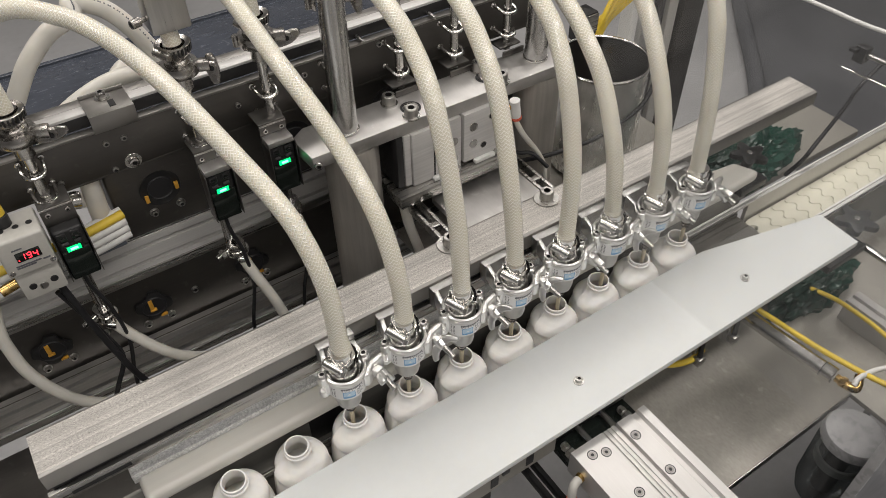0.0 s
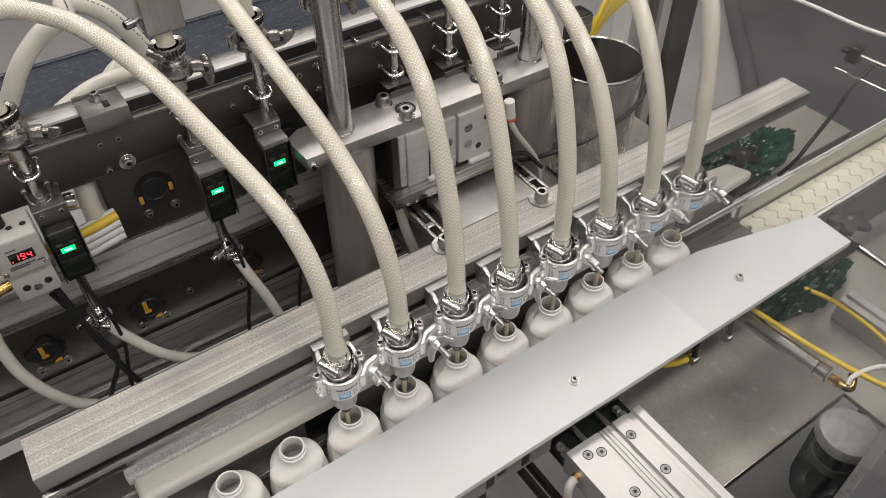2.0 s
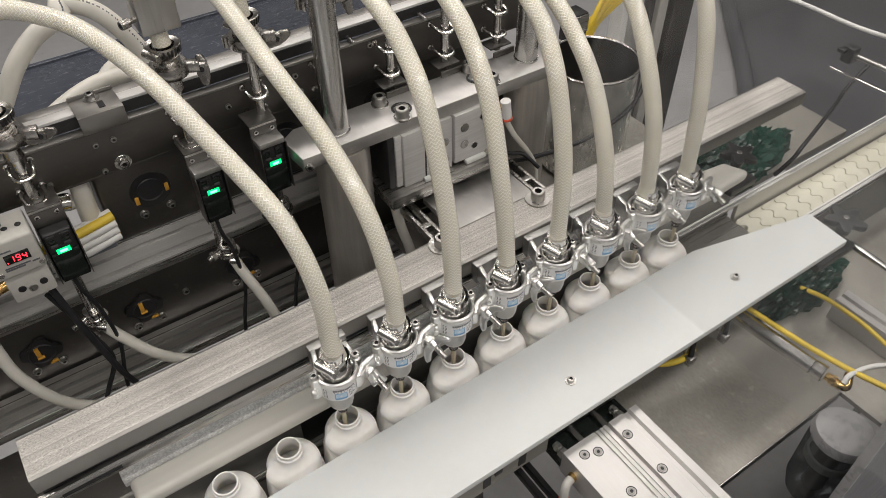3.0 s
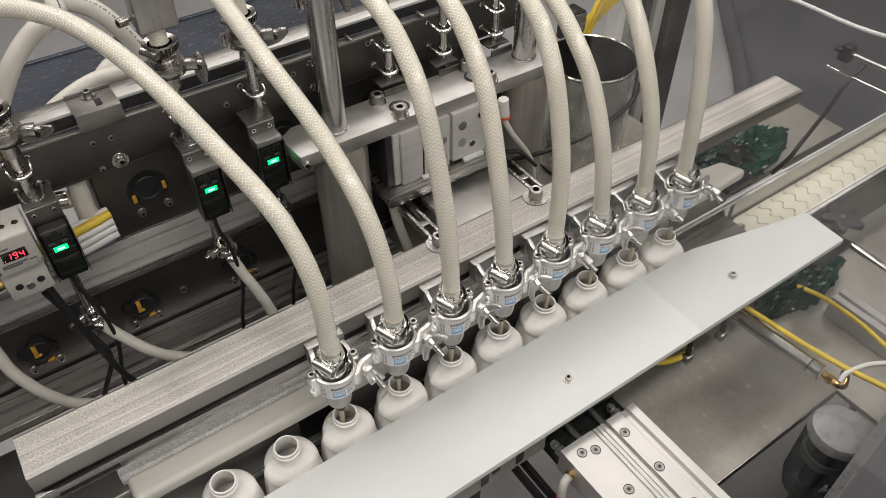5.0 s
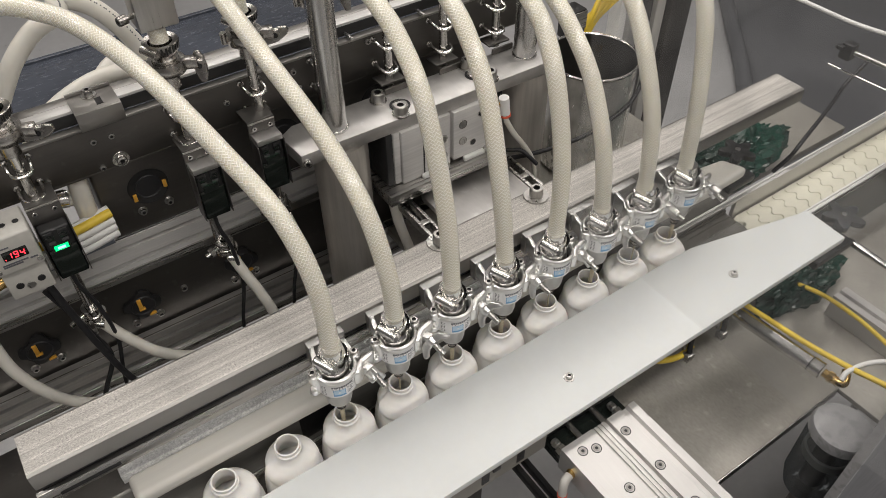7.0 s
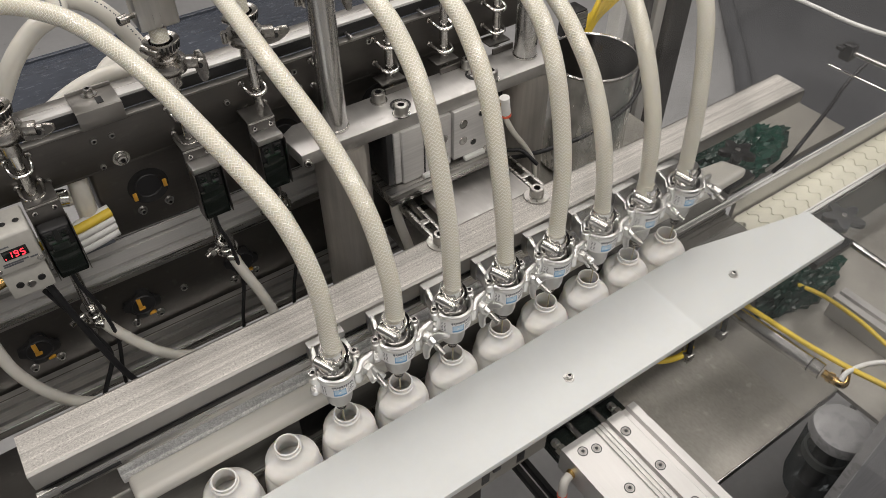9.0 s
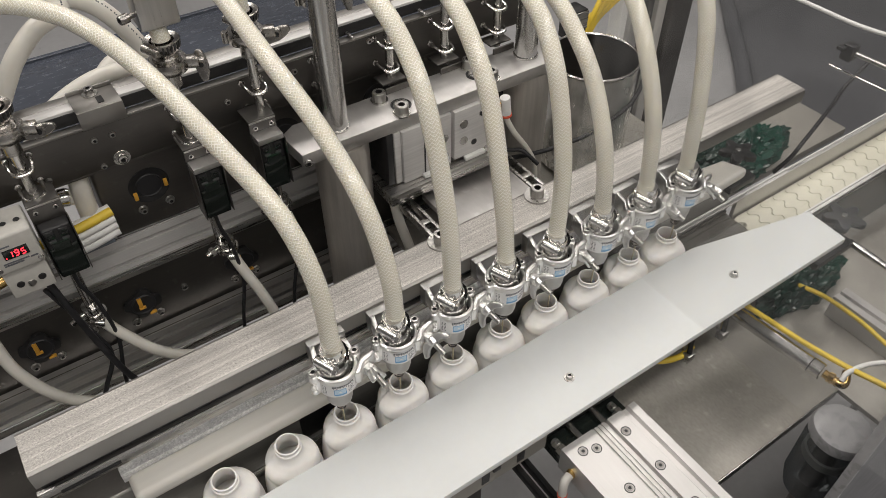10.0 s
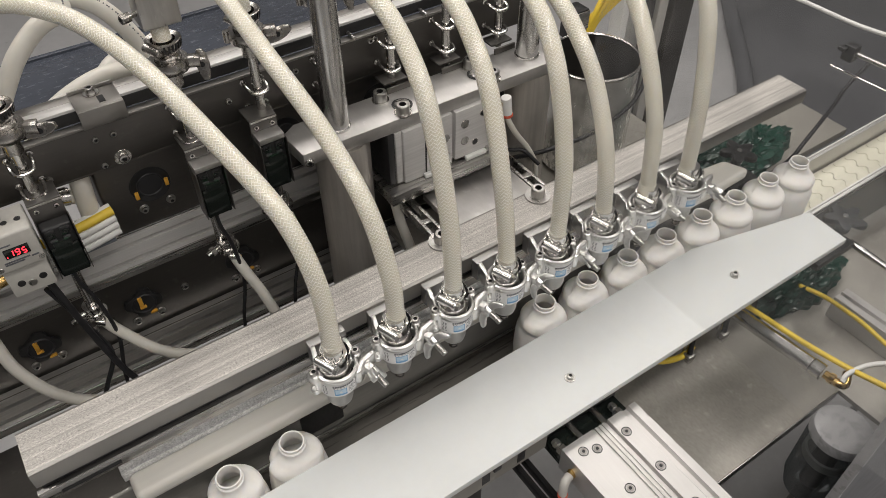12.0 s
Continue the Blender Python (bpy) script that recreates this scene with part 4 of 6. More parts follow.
def frame_rails():
    """Two slotted aluminium extrusions along the machine."""
    for z0, h, y0, lab in ((1.012, 0.062, 0.400, "upper"), (0.800, 0.060, 0.400, "lower")):
        t = thing("frame_rail", (0.2, y0 + 0.03, z0), "slotted aluminium extrusion rail along the machine frame", "rail", "frame rails")
        z1 = z0 + h
        out = [(y0, z0), (y0, z0 + 0.012), (y0 + 0.008, z0 + 0.012), (y0 + 0.008, z0 + 0.020), (y0, z0 + 0.020), (y0, z1 - 0.020), (y0 + 0.008, z1 - 0.020),
               (y0 + 0.008, z1 - 0.012), (y0, z1 - 0.012), (y0, z1), (y0 + 0.016, z1), (y0 + 0.016, z1 - 0.008), (y0 + 0.024, z1 - 0.008), (y0 + 0.024, z1),
               (y0 + 0.045, z1), (y0 + 0.045, z0)]
        part("extrusion", profile_bar(out, -1.0, 0.62), EXTRUSION if lab == "upper" else ALU, t)
        for a, c in ((0.0030, 0.0042), (0.0300, 0.0318), (0.0370, 0.0382)):
            part("score_line", box(-1.0, 0.62, y0 + a, y0 + c, z1 + 0.0001, z1 + 0.0006, 0), DARKSTEEL, t)
        part("lip_strip", box(-1.0, 0.62, y0 - 0.004, y0 - 0.0005, z0 - 0.012, z0 + 0.004, 0.0008), STEEL, t)


frame_rails()


def grommet(x, z, y, parent, recessed=False):
    """A black round cable entry with amber clips and two nuts below it."""
    turn = Matrix.Translation((x, y, z)) @ pose(0, 0, 0, 90)
    if recessed:
        g = part("cable_grommet", lathe([(0, 0.0004), (0.026, 0.0004), (0.0275, 0.0012), (0.0290, 0.0012), (0.0295, 0.0003), (0.0295, 0)], (0, 0, 0), 40, m=turn), BLACK, parent, "black recessed cable grommet")
        part("hub", lathe([(0, 0.0006), (0.017, 0.0006), (0.0185, 0.0018), (0.0195, 0.0006)], (0, 0, 0), 32, m=turn), RUBBER, g)
        for dx, dz in ((-0.0225, -0.0100), (0.0225, -0.0030)):
            part("clip", box(x + dx - 0.0028, x + dx + 0.0028, y - 0.0042, y - 0.0012, z + dz - 0.0065, z + dz + 0.0065, 0.0008), ORANGE, g, "amber retaining clip")
    else:
        out = []
        for k in range(72):
            a = 2 * math.pi * k / 72
            r = 0.0265 + 0.0036 * math.tanh(2.2 * math.cos(4 * a + 0.9))
            out.append((r * math.cos(a), r * math.sin(a)))
        g = part("cable_grommet", prism(out, 0, 0.0075, 0.0015, m=turn), BLACK, parent, "black lobed cable grommet")
        part("hub", lathe([(0, 0.0080), (0.0165, 0.0080), (0.0185, 0.0095), (0.0200, 0.0078)], (0, 0, 0), 32, m=turn), RUBBER, g)
        part("clip", box(x - 0.0078, x - 0.0012, y - 0.0125, y - 0.0082, z - 0.0020, z + 0.0180, 0.001), ORANGE, g, "amber retaining clip")
        part("clip_foot", box(x - 0.0085, x + 0.0020, y - 0.0135, y - 0.0082, z - 0.0050, z - 0.0015, 0.001), ORANGE, g)
        part("clip", box(x + 0.0040, x + 0.0155, y - 0.0090, y - 0.0030, z - 0.0275, z - 0.0240, 0.001), ORANGE, g, "amber retaining clip")
    for dx in (-0.019, 0.021):
        w = part("washer", rod((x + dx, y, z - 0.037), (x + dx, y - 0.0012, z - 0.037), 0.0070, 20, bev=0.0003), STEEL, g)
        part("screw", cap_screw((x + dx, y - 0.0012, z - 0.037), (x + dx, y - 0.0070, z - 0.037), 0.0050), STEEL, w)
    return g


def panels():
    t = thing("cabinet_panel", (0.0, 0.43, 0.86), "dark dull stainless panel with black cable grommets", "panel")
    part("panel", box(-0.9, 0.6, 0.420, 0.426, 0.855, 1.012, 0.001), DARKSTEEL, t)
    for x in (-0.1524, -0.3135, 0.02):
        grommet(x, 0.921, 0.420, t)
    for x, z in ((-0.083, 0.915), (-0.02, 0.96), (-0.235, 0.905)):
        part("bolt", cap_screw((x, 0.420, z), (x, 0.415, z), 0.006), STEEL, t)
    u = thing("junction_box", (-0.05, 0.43, 1.076), "dark stainless box with rounded corner and a cable grommet", "box")
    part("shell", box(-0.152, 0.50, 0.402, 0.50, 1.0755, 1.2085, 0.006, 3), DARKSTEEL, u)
    for x in (-0.083, 0.13, 0.30):
        grommet(x, 1.147, 0.402, u, True)
    return t


panels()

lid = thing("tank_lid", (0.2, 0.6, 1.2), "dark dusty lid sheet behind the rail", "lid")
part("sheet", box(-0.75, 0.62, 0.438, 0.742, 1.188, 1.2, 0.002), NAVY, lid)
part("far_edge", box(-0.75, 0.62, 0.7425, 0.752, 1.17, 1.203, 0.001), NAVY, lid)


# ---- rods, U-bolts and optical sensors ----
def sensor_rod(x, low, top=1.33):
    t = thing("sensor_rod", (x, 0.357, low), "stainless rod held to the beam by two U-bolts", "rod", "rods on the beam")
    part("rod", rod((x, 0.357, low), (x, 0.357, top), 0.0068, 22), CHROME, t)
    for z in (1.232, 1.272):
        u = sweep([(x - 0.0135, 0.380, z), (x - 0.0135, 0.360, z - 0.001), (x - 0.010, 0.348, z - 0.003), (x, 0.3445, z - 0.004), (x + 0.010, 0.348, z - 0.003), (x + 0.0135, 0.360, z - 0.001), (x + 0.0135, 0.380, z)], 0.0028, 10, 6)
        ub = part("u_bolt", u, CHROME, t)
        for s in (-1, 1):
            part("nut", hexagon((x + s * 0.0135, 0.380, z), (x + s * 0.0135, 0.3765, z), 0.005), CHROME, ub)
    return t


for x, low, top in ((-0.222, 0.99, 1.31), (-0.018, 1.02, 1.32), (0.088, 1.06, 1.325), (0.195, 1.2, 1.33), (0.301, 1.2, 1.45), (0.402, 1.2, 1.45), (0.506, 1.2, 1.45)):
    sensor_rod(x, low, top)

LEDS = []


def sensor(x, up=0.022):
    t = thing("optical_sensor", (x, 0.34, 1.10), "black optical sensor with a green indicator on a steel bracket", "sensor", "optical sensors on rods")
    br = part("bracket", box(x - 0.021, x + 0.019, 0.334, 0.372, 1.2055, 1.2085, 0.0008), SATINDARK, t, "folded dark steel bracket")
    part("bracket_face", box(x - 0.021, x + 0.019, 0.334, 0.3370, 1.115, 1.2050, 0.0008), SATINDARK, br)
    part("fold_edge", box(x - 0.021, x + 0.019, 0.3325, 0.3345, 1.2040, 1.2065, 0.0006), STEEL, br)
    for s in (-0.013, 0.011):
        part("screw", cap_screw((x + s, 0.334, 1.197), (x + s, 0.3310, 1.197), 0.0036), CHROME, br)
    if x > -0.1:
        part("name_plate", box(x - 0.0200, x + 0.0180, 0.3105, 0.3338, 1.1815, 1.1900, 0.0010), PLATE, br, "bright steel end plate")
    for sx in (x - 0.0212, x + 0.0185):
        part("side_cheek", box(sx, sx + 0.0014, 0.3080, 0.3338, 1.102, 1.182, 0.0004), SATINDARK, br)
    part("body", box(x - 0.0194, x + 0.0180, 0.314, 0.3338, 1.098, 1.1810, 0.004, 3), BLACK, t)
    part("cover", box(x - 0.0180, x + 0.0166, 0.3118, 0.3142, 1.1005, 1.1505, 0.0015), GLOSSBLACK, t, "smoked gloss cover")
    for s in (-0.0105, 0.0075):
        bay = part("dial_bay", box(x + s - 0.0058, x + s + 0.0058, 0.3108, 0.3142, 1.1665, 1.1785, 0.0012), BLACK, t)
        part("dial", rod((x + s, 0.3110, 1.1722), (x + s, 0.3096, 1.1722), 0.0036, 16), GLOSSBLACK, bay)
        part("dial_slot", box(x + s - 0.0026, x + s + 0.0026, 0.3090, 0.3095, 1.1717, 1.1727, 0), RUBBER, bay)
    for s in (-0.0095, 0.0065):
        part("key", box(x + s - 0.0042, x + s + 0.0042, 0.3110, 0.3142, 1.1598, 1.1636, 0.0008), GREYKEY, t)
    part("window_seat", box(x - 0.0125, x + 0.0095, 0.3110, 0.3142, 1.1470, 1.1605, 0.0010), BLACK, t)
    led = bmesh.new()
    box(x - 0.0100, x + 0.0070, 0.3087, 0.3096, 1.1503, 1.1577, 0, bm=led)
    box(x - 0.0116, x + 0.0086, 0.3098, 0.3106, 1.1484, 1.1596, 0, bm=led)
    box(x - 0.0062, x + 0.0032, 0.3082, 0.3086, 1.1522, 1.1558, 0, bm=led)
    for f in led.faces:
        y = f.calc_center_median().y
        f.material_index = 1 if y > 0.30965 else 2 if y < 0.30865 else 0
    lamp = part("indicator", led, (LED, GLOSSBLACK, LEDCORE), t, "green indicator window", at=(x - 0.0015, 0.3097, 1.1540))
    LEDS.append(lamp)
    part("cable", sweep([(x - 0.006, 0.322, 1.10), (x - 0.004, 0.323, 1.07), (x + 0.006, 0.325, 1.02), (x + 0.010, 0.33, 0.94), (x - 0.004, 0.335, 0.86), (x - 0.01, 0.34, 0.80)], 0.0030, 8, 6), RUBBER, t, "black sensor cable")
    t.location.z += up
    return t


for x, up in ((-0.217, 0.022), (-0.016, 0.022), (0.079, 0.029)):
    sensor(x, up)


def rod_bracket(x):
    t = thing("rod_bracket", (x, 0.355, 1.2), "small dark sensor bracket on a rod end", "bracket", "rod end brackets")
    part("plate", box(x - 0.022, x + 0.020, 0.343, 0.372, 1.2095, 1.2125, 0.0008), SATINDARK, t)
    part("face", box(x - 0.022, x + 0.020, 0.334, 0.3375, 1.165, 1.2095, 0.0008), DARKSTEEL, t)
    part("sensor_body", box(x - 0.019, x + 0.017, 0.312, 0.3335, 1.10, 1.19, 0.004, 3), BLACK, t)
    return t


for x in (0.301, 0.402, 0.506):
    rod_bracket(x)


def pinch_clamp(x, y, z, turn):
    """A small stainless clamp with wing screw that holds a tube to a rod."""
    t = thing("tube_clamp", (x, y, z), "small stainless tube clamp with a wing screw", "clamp", "tube clamps")
    part("ring", lathe([(0.0072, -0.008), (0.0135, -0.008), (0.0145, -0.006), (0.0145, 0.006), (0.0135, 0.008), (0.0072, 0.008)], (0, 0, 0), 26, m=Matrix.Translation((x, y, z))), CHROME, t)
    part("flange", lathe([(0.0072, -0.012), (0.018, -0.012), (0.018, -0.0085), (0.0072, -0.0085)], (0, 0, 0), 26, m=Matrix.Translation((x, y, z))), CHROME, t)
    ca, sa = math.cos(radians(turn)), math.sin(radians(turn))
    s = part("screw", rod((x + 0.012 * ca, y + 0.012 * sa, z), (x + 0.036 * ca, y + 0.036 * sa, z - 0.003), 0.0042, 14), CHROME, t)
    part("nut", hexagon((x + 0.022 * ca, y + 0.022 * sa, z - 0.001), (x + 0.029 * ca, y + 0.029 * sa, z - 0.002), 0.0075), CHROME, s)
    part("collar", rod((x - 0.004, y - 0.014, z - 0.016), (x + 0.008, y - 0.020, z - 0.018), 0.0065, 16), CHROME, t)
    return t


pinch_clamp(-0.222, 0.357, 1.010, 200)
pinch_clamp(-0.012, 0.352, 1.032, 195)
pinch_clamp(0.088, 0.357, 1.066, 195)


def tube(points, r, label, material=None, name="white_tube", category="tube"):
    return solid(name, sweep(points, r, 14, 10), material or TUBE, label, category, at=points[0])


tube([(-0.217, 0.345, 0.992), (-0.20, 0.33, 0.965), (-0.165, 0.31, 0.92), (-0.125, 0.295, 0.895), (-0.07, 0.285, 0.88), (0.0, 0.28, 0.87)], 0.0085, "off-white product tube bending under the bar")
tube([(-0.010, 0.340, 1.015), (-0.002, 0.325, 0.985), (0.012, 0.305, 0.94), (0.022, 0.285, 0.89), (0.03, 0.27, 0.82)], 0.0085, "off-white product tube hanging from a clamp")
tube([(0.090, 0.345, 1.05), (0.096, 0.335, 1.01), (0.098, 0.32, 0.95), (0.098, 0.31, 0.85)], 0.0085, "off-white product tube hanging from a clamp")
tube([(-0.335, 0.345, 1.12), (-0.347, 0.335, 1.067), (-0.348, 0.33, 1.03), (-0.343, 0.322, 0.99), (-0.325, 0.315, 0.94), (-0.300, 0.31, 0.90), (-0.262, 0.30, 0.878), (-0.20, 0.29, 0.86), (-0.12, 0.28, 0.85)], 0.0085, "off-white product tube sagging along the frame")
tube([(0.246, 0.275, 1.05), (0.252, 0.27, 1.0), (0.262, 0.262, 0.95), (0.275, 0.25, 0.88)], 0.0085, "off-white tube under the lift arm")
tube([(0.4506, 0.252, 1.142), (0.4535, 0.251, 1.130), (0.4692, 0.25, 1.1008), (0.4973, 0.25, 1.0598), (0.5179, 0.25, 1.0202), (0.525, 0.25, 0.978), (0.525, 0.25, 0.92)], 0.0046, "translucent air line from the actuator", name="air_line")
tube([(0.43, 0.275, 1.075), (0.47, 0.262, 1.058), (0.49, 0.25, 1.055), (0.51, 0.23, 1.03)], 0.0035, "black cable behind the bar", RUBBER, "black_cable", "cable")
tube([(0.45, 0.262, 1.045), (0.483, 0.262, 1.036), (0.555, 0.262, 1.020), (0.649, 0.255, 1.019), (0.745, 0.262, 1.032), (0.79, 0.272, 1.055), (0.84, 0.31, 1.06)], 0.0042, "black cable looping past the pot", RUBBER, "black_cable", "cable")
tube([(-0.255, 0.325, 1.12), (-0.245, 0.32, 1.05), (-0.232, 0.315, 0.97), (-0.215, 0.305, 0.90), (-0.185, 0.29, 0.84)], 0.0048, "black cable running down past the sensor rod", RUBBER, "black_cable", "cable")
tube([(-0.262, 0.33, 1.10), (-0.235, 0.325, 1.0), (-0.225, 0.318, 0.945), (-0.25, 0.312, 0.895), (-0.262, 0.31, 0.872)], 0.0036, "black cable looped behind the bar", RUBBER, "black_cable", "cable")

# large white loops of suction hose behind the rail
BIG = "thick white suction hose looping over the lid"
def suction(points, r, label, printed=False):
    t = thing("suction_hose", points[0], label, "hose", "suction hoses")
    h = part("hose", sweep(points, r, 20, 10), TUBE, t)
    part("cuff", sweep([points[0], Vector(points[0]).lerp(Vector(points[1]), 0.25)], r * 1.12, 18, 3), GREYPL, t)
    if printed:
        path = spline(points, 24)
        for k in range(int(len(path) * 0.46), int(len(path) * 0.80)):
            if k % 5 in (2, 4):
                continue
            d = (path[k + 1] - path[k]).normalized()
            out = Vector((0.25, -0.62, 0.74))
            out = (out - d * out.dot(d)).normalized()
            m = Matrix((d, out.cross(d), out)).transposed().to_4x4()
            m.translation = path[k] + out * r * 1.002
            part("print_bar", box(-0.0009, 0.0009, -0.0009, 0.0009, -0.0002, 0.0002, 0, m=m), INK, h)
    return t


suction([(-0.2266, 0.440, 1.2897), (-0.1980, 0.440, 1.3332), (-0.1743, 0.440, 1.3647), (-0.1416, 0.445, 1.3902), (-0.1077, 0.450, 1.4019), (-0.100, 0.46, 1.414), (-0.060, 0.46, 1.388), (-0.028, 0.45, 1.332), (-0.010, 0.43, 1.27), (-0.005, 0.43, 1.21)], 0.0118, BIG, True)
suction([(-0.215, 0.45, 1.21), (-0.180, 0.455, 1.258), (-0.130, 0.46, 1.285), (-0.075, 0.47, 1.292), (-0.03, 0.48, 1.272), (0.0, 0.48, 1.215)], 0.0125, BIG)
suction([(-0.11, 0.50, 1.21), (-0.085, 0.50, 1.265), (-0.055, 0.51, 1.285), (-0.02, 0.52, 1.27), (0.01, 0.52, 1.21)], 0.0125, BIG)
solid("suction_hose", sweep([(-0.166, 0.40, 1.24), (-0.168, 0.40, 1.19), (-0.170, 0.40, 1.16), (-0.171, 0.40, 1.128)], 0.0135, 20, 8), TUBE, "thick white hose dropping behind the beam", "hose", "suction hoses", at=(-0.166, 0.40, 1.24))


def tri_clamp(x, y, z, s=1.0, knob=20, roll=0):
    """A sanitary clamp joint: flanged spigot, ring clamp with wing knob, hose clamp above."""
    t = thing("sanitary_clamp", (x, y, z), "stainless sanitary clamp joint with wing knob and hose clamp", "clamp", "sanitary clamps")
    q = lambda prof: [(r * s, z + h * s) for r, h in prof]
    part("spigot", lathe(q([(0, -0.03), (0.0115, -0.03), (0.0115, -0.012), (0.0165, -0.008), (0.0165, 0.012), (0.0120, 0.016), (0.0120, 0.034), (0, 0.034)]), (x, y, 0), 30), CLAMPSTEEL, t)
    part("ring", lathe(q([(0.017, -0.0075), (0.0235, -0.0075), (0.025, -0.004), (0.025, 0.004), (0.0235, 0.0075), (0.017, 0.0075)]), (x, y, 0), 34), CLAMPSTEEL, t)
    band = part("hose_band", lathe(q([(0.0125, 0.0170), (0.0165, 0.0175), (0.0205, 0.0220), (0.0222, 0.0340), (0.0212, 0.0345), (0.0150, 0.0330)]), (x, y, 0), 34), CLAMPSTEEL, t)
    for k in range(12):
        a = -2.8 + 0.24 * k
        part("slot", box(-0.0007, 0.0007, -0.0012, 0.0012, -0.0045 * s, 0.0045 * s, 0, m=pose(x + 0.0214 * s * math.cos(a), y + 0.0214 * s * math.sin(a), z + 0.0285 * s, 0, 9, math.degrees(a))), BLACK, band)
    part("worm", rod((x - 0.024 * s, y - 0.004, z + 0.032 * s), (x - 0.012 * s, y - 0.022 * s, z + 0.027 * s), 0.0062 * s, 14), CLAMPSTEEL, band)
    part("hose_stub", sweep([(x, y, z + 0.013 * s), (x, y, z + 0.04 * s), (x - 0.002, y + 0.002, z + 0.075), (x - 0.004, y + 0.006, z + 0.12)], 0.0112, 20, 6), HOSE, t, "clear braided hose in the clamp")
    ca, sa = math.cos(radians(knob)), math.sin(radians(knob))
    b = part("bolt", rod((x + 0.022 * s * ca, y + 0.022 * s * sa, z), (x + 0.045 * s * ca, y + 0.045 * s * sa, z), 0.0038 * s, 12), CLAMPSTEEL, t)
    kx, ky = x + 0.040 * s * ca, y + 0.040 * s * sa
    out = [(-0.0035, -0.0215), (0.0035, -0.0215), (0.0068, -0.0120), (0.0086, -0.0010), (0.0074, 0.0095), (0.0036, 0.0190), (-0.0036, 0.0190), (-0.0074, 0.0095), (-0.0086, -0.0010), (-0.0068, -0.0120)]
    face = look((kx, ky, z - 0.006 * s), (kx - 0.44, ky - 0.75, z + 0.25), roll) @ pose(0, 0, 0, 0, 180, 0)
    wing = prism([(u * s, w * s) for u, w in out], -0.0025 * s, 0.0035 * s, 0.0016 * s, m=face, seg=3)
    part("knob_boss", lathe([(0.0030 * s, -0.0040 * s), (0.0062 * s, -0.0040 * s), (0.0062 * s, 0.0046 * s), (0.0034 * s, 0.0050 * s)], (0, 0, 0), 20, m=face), CLAMPSTEEL, b)
    part("bore", lathe([(0, 0.0038 * s), (0.0032 * s, 0.0038 * s), (0.0032 * s, 0.0042 * s), (0, 0.0042 * s)], (0, 0, 0), 16, m=face), BLACK, b)
    lug = box(-0.006 * s, 0.016 * s, -0.007 * s, 0.007 * s, -0.007 * s, 0.007 * s, 0.002, m=pose(x + 0.022 * s * ca, y + 0.022 * s * sa, z, 0, 0, knob))
    part("ring_lug", lug, CLAMPSTEEL, t)
    hinge = rod((x - 0.026 * s * ca, y - 0.026 * s * sa, z - 0.008 * s), (x - 0.026 * s * ca, y - 0.026 * s * sa, z + 0.008 * s), 0.005 * s, 14)
    part("hinge_pin", hinge, CLAMPSTEEL, t)
    part("wing_knob", wing, CLAMPSTEEL, b)
    return t


tri_clamp(-0.018, 0.357, 1.345, 1.0, -22, -6)
tri_clamp(0.088, 0.357, 1.352, 1.0, -18, 62)
tri_clamp(0.195, 0.357, 1.375, 1.0, -10, -12)
tri_clamp(-0.222, 0.357, 1.325, 1.0, -20, 70)
hanger = thing("valve_block", (-0.018, 0.36, 1.40), "dull steel valve block with a socket screw over the clamp", "valve")
part("block", box(-0.040, 0.008, 0.340, 0.378, 1.400, 1.48, 0.003), STEEL_V, hanger)
part("shank", rod((-0.040, 0.352, 1.42), (-0.050, 0.349, 1.42), 0.0032, 14), CLAMPSTEEL, hanger)
part("screw", cap_screw((-0.049, 0.349, 1.42), (-0.060, 0.3455, 1.42), 0.0058), CLAMPSTEEL, hanger)


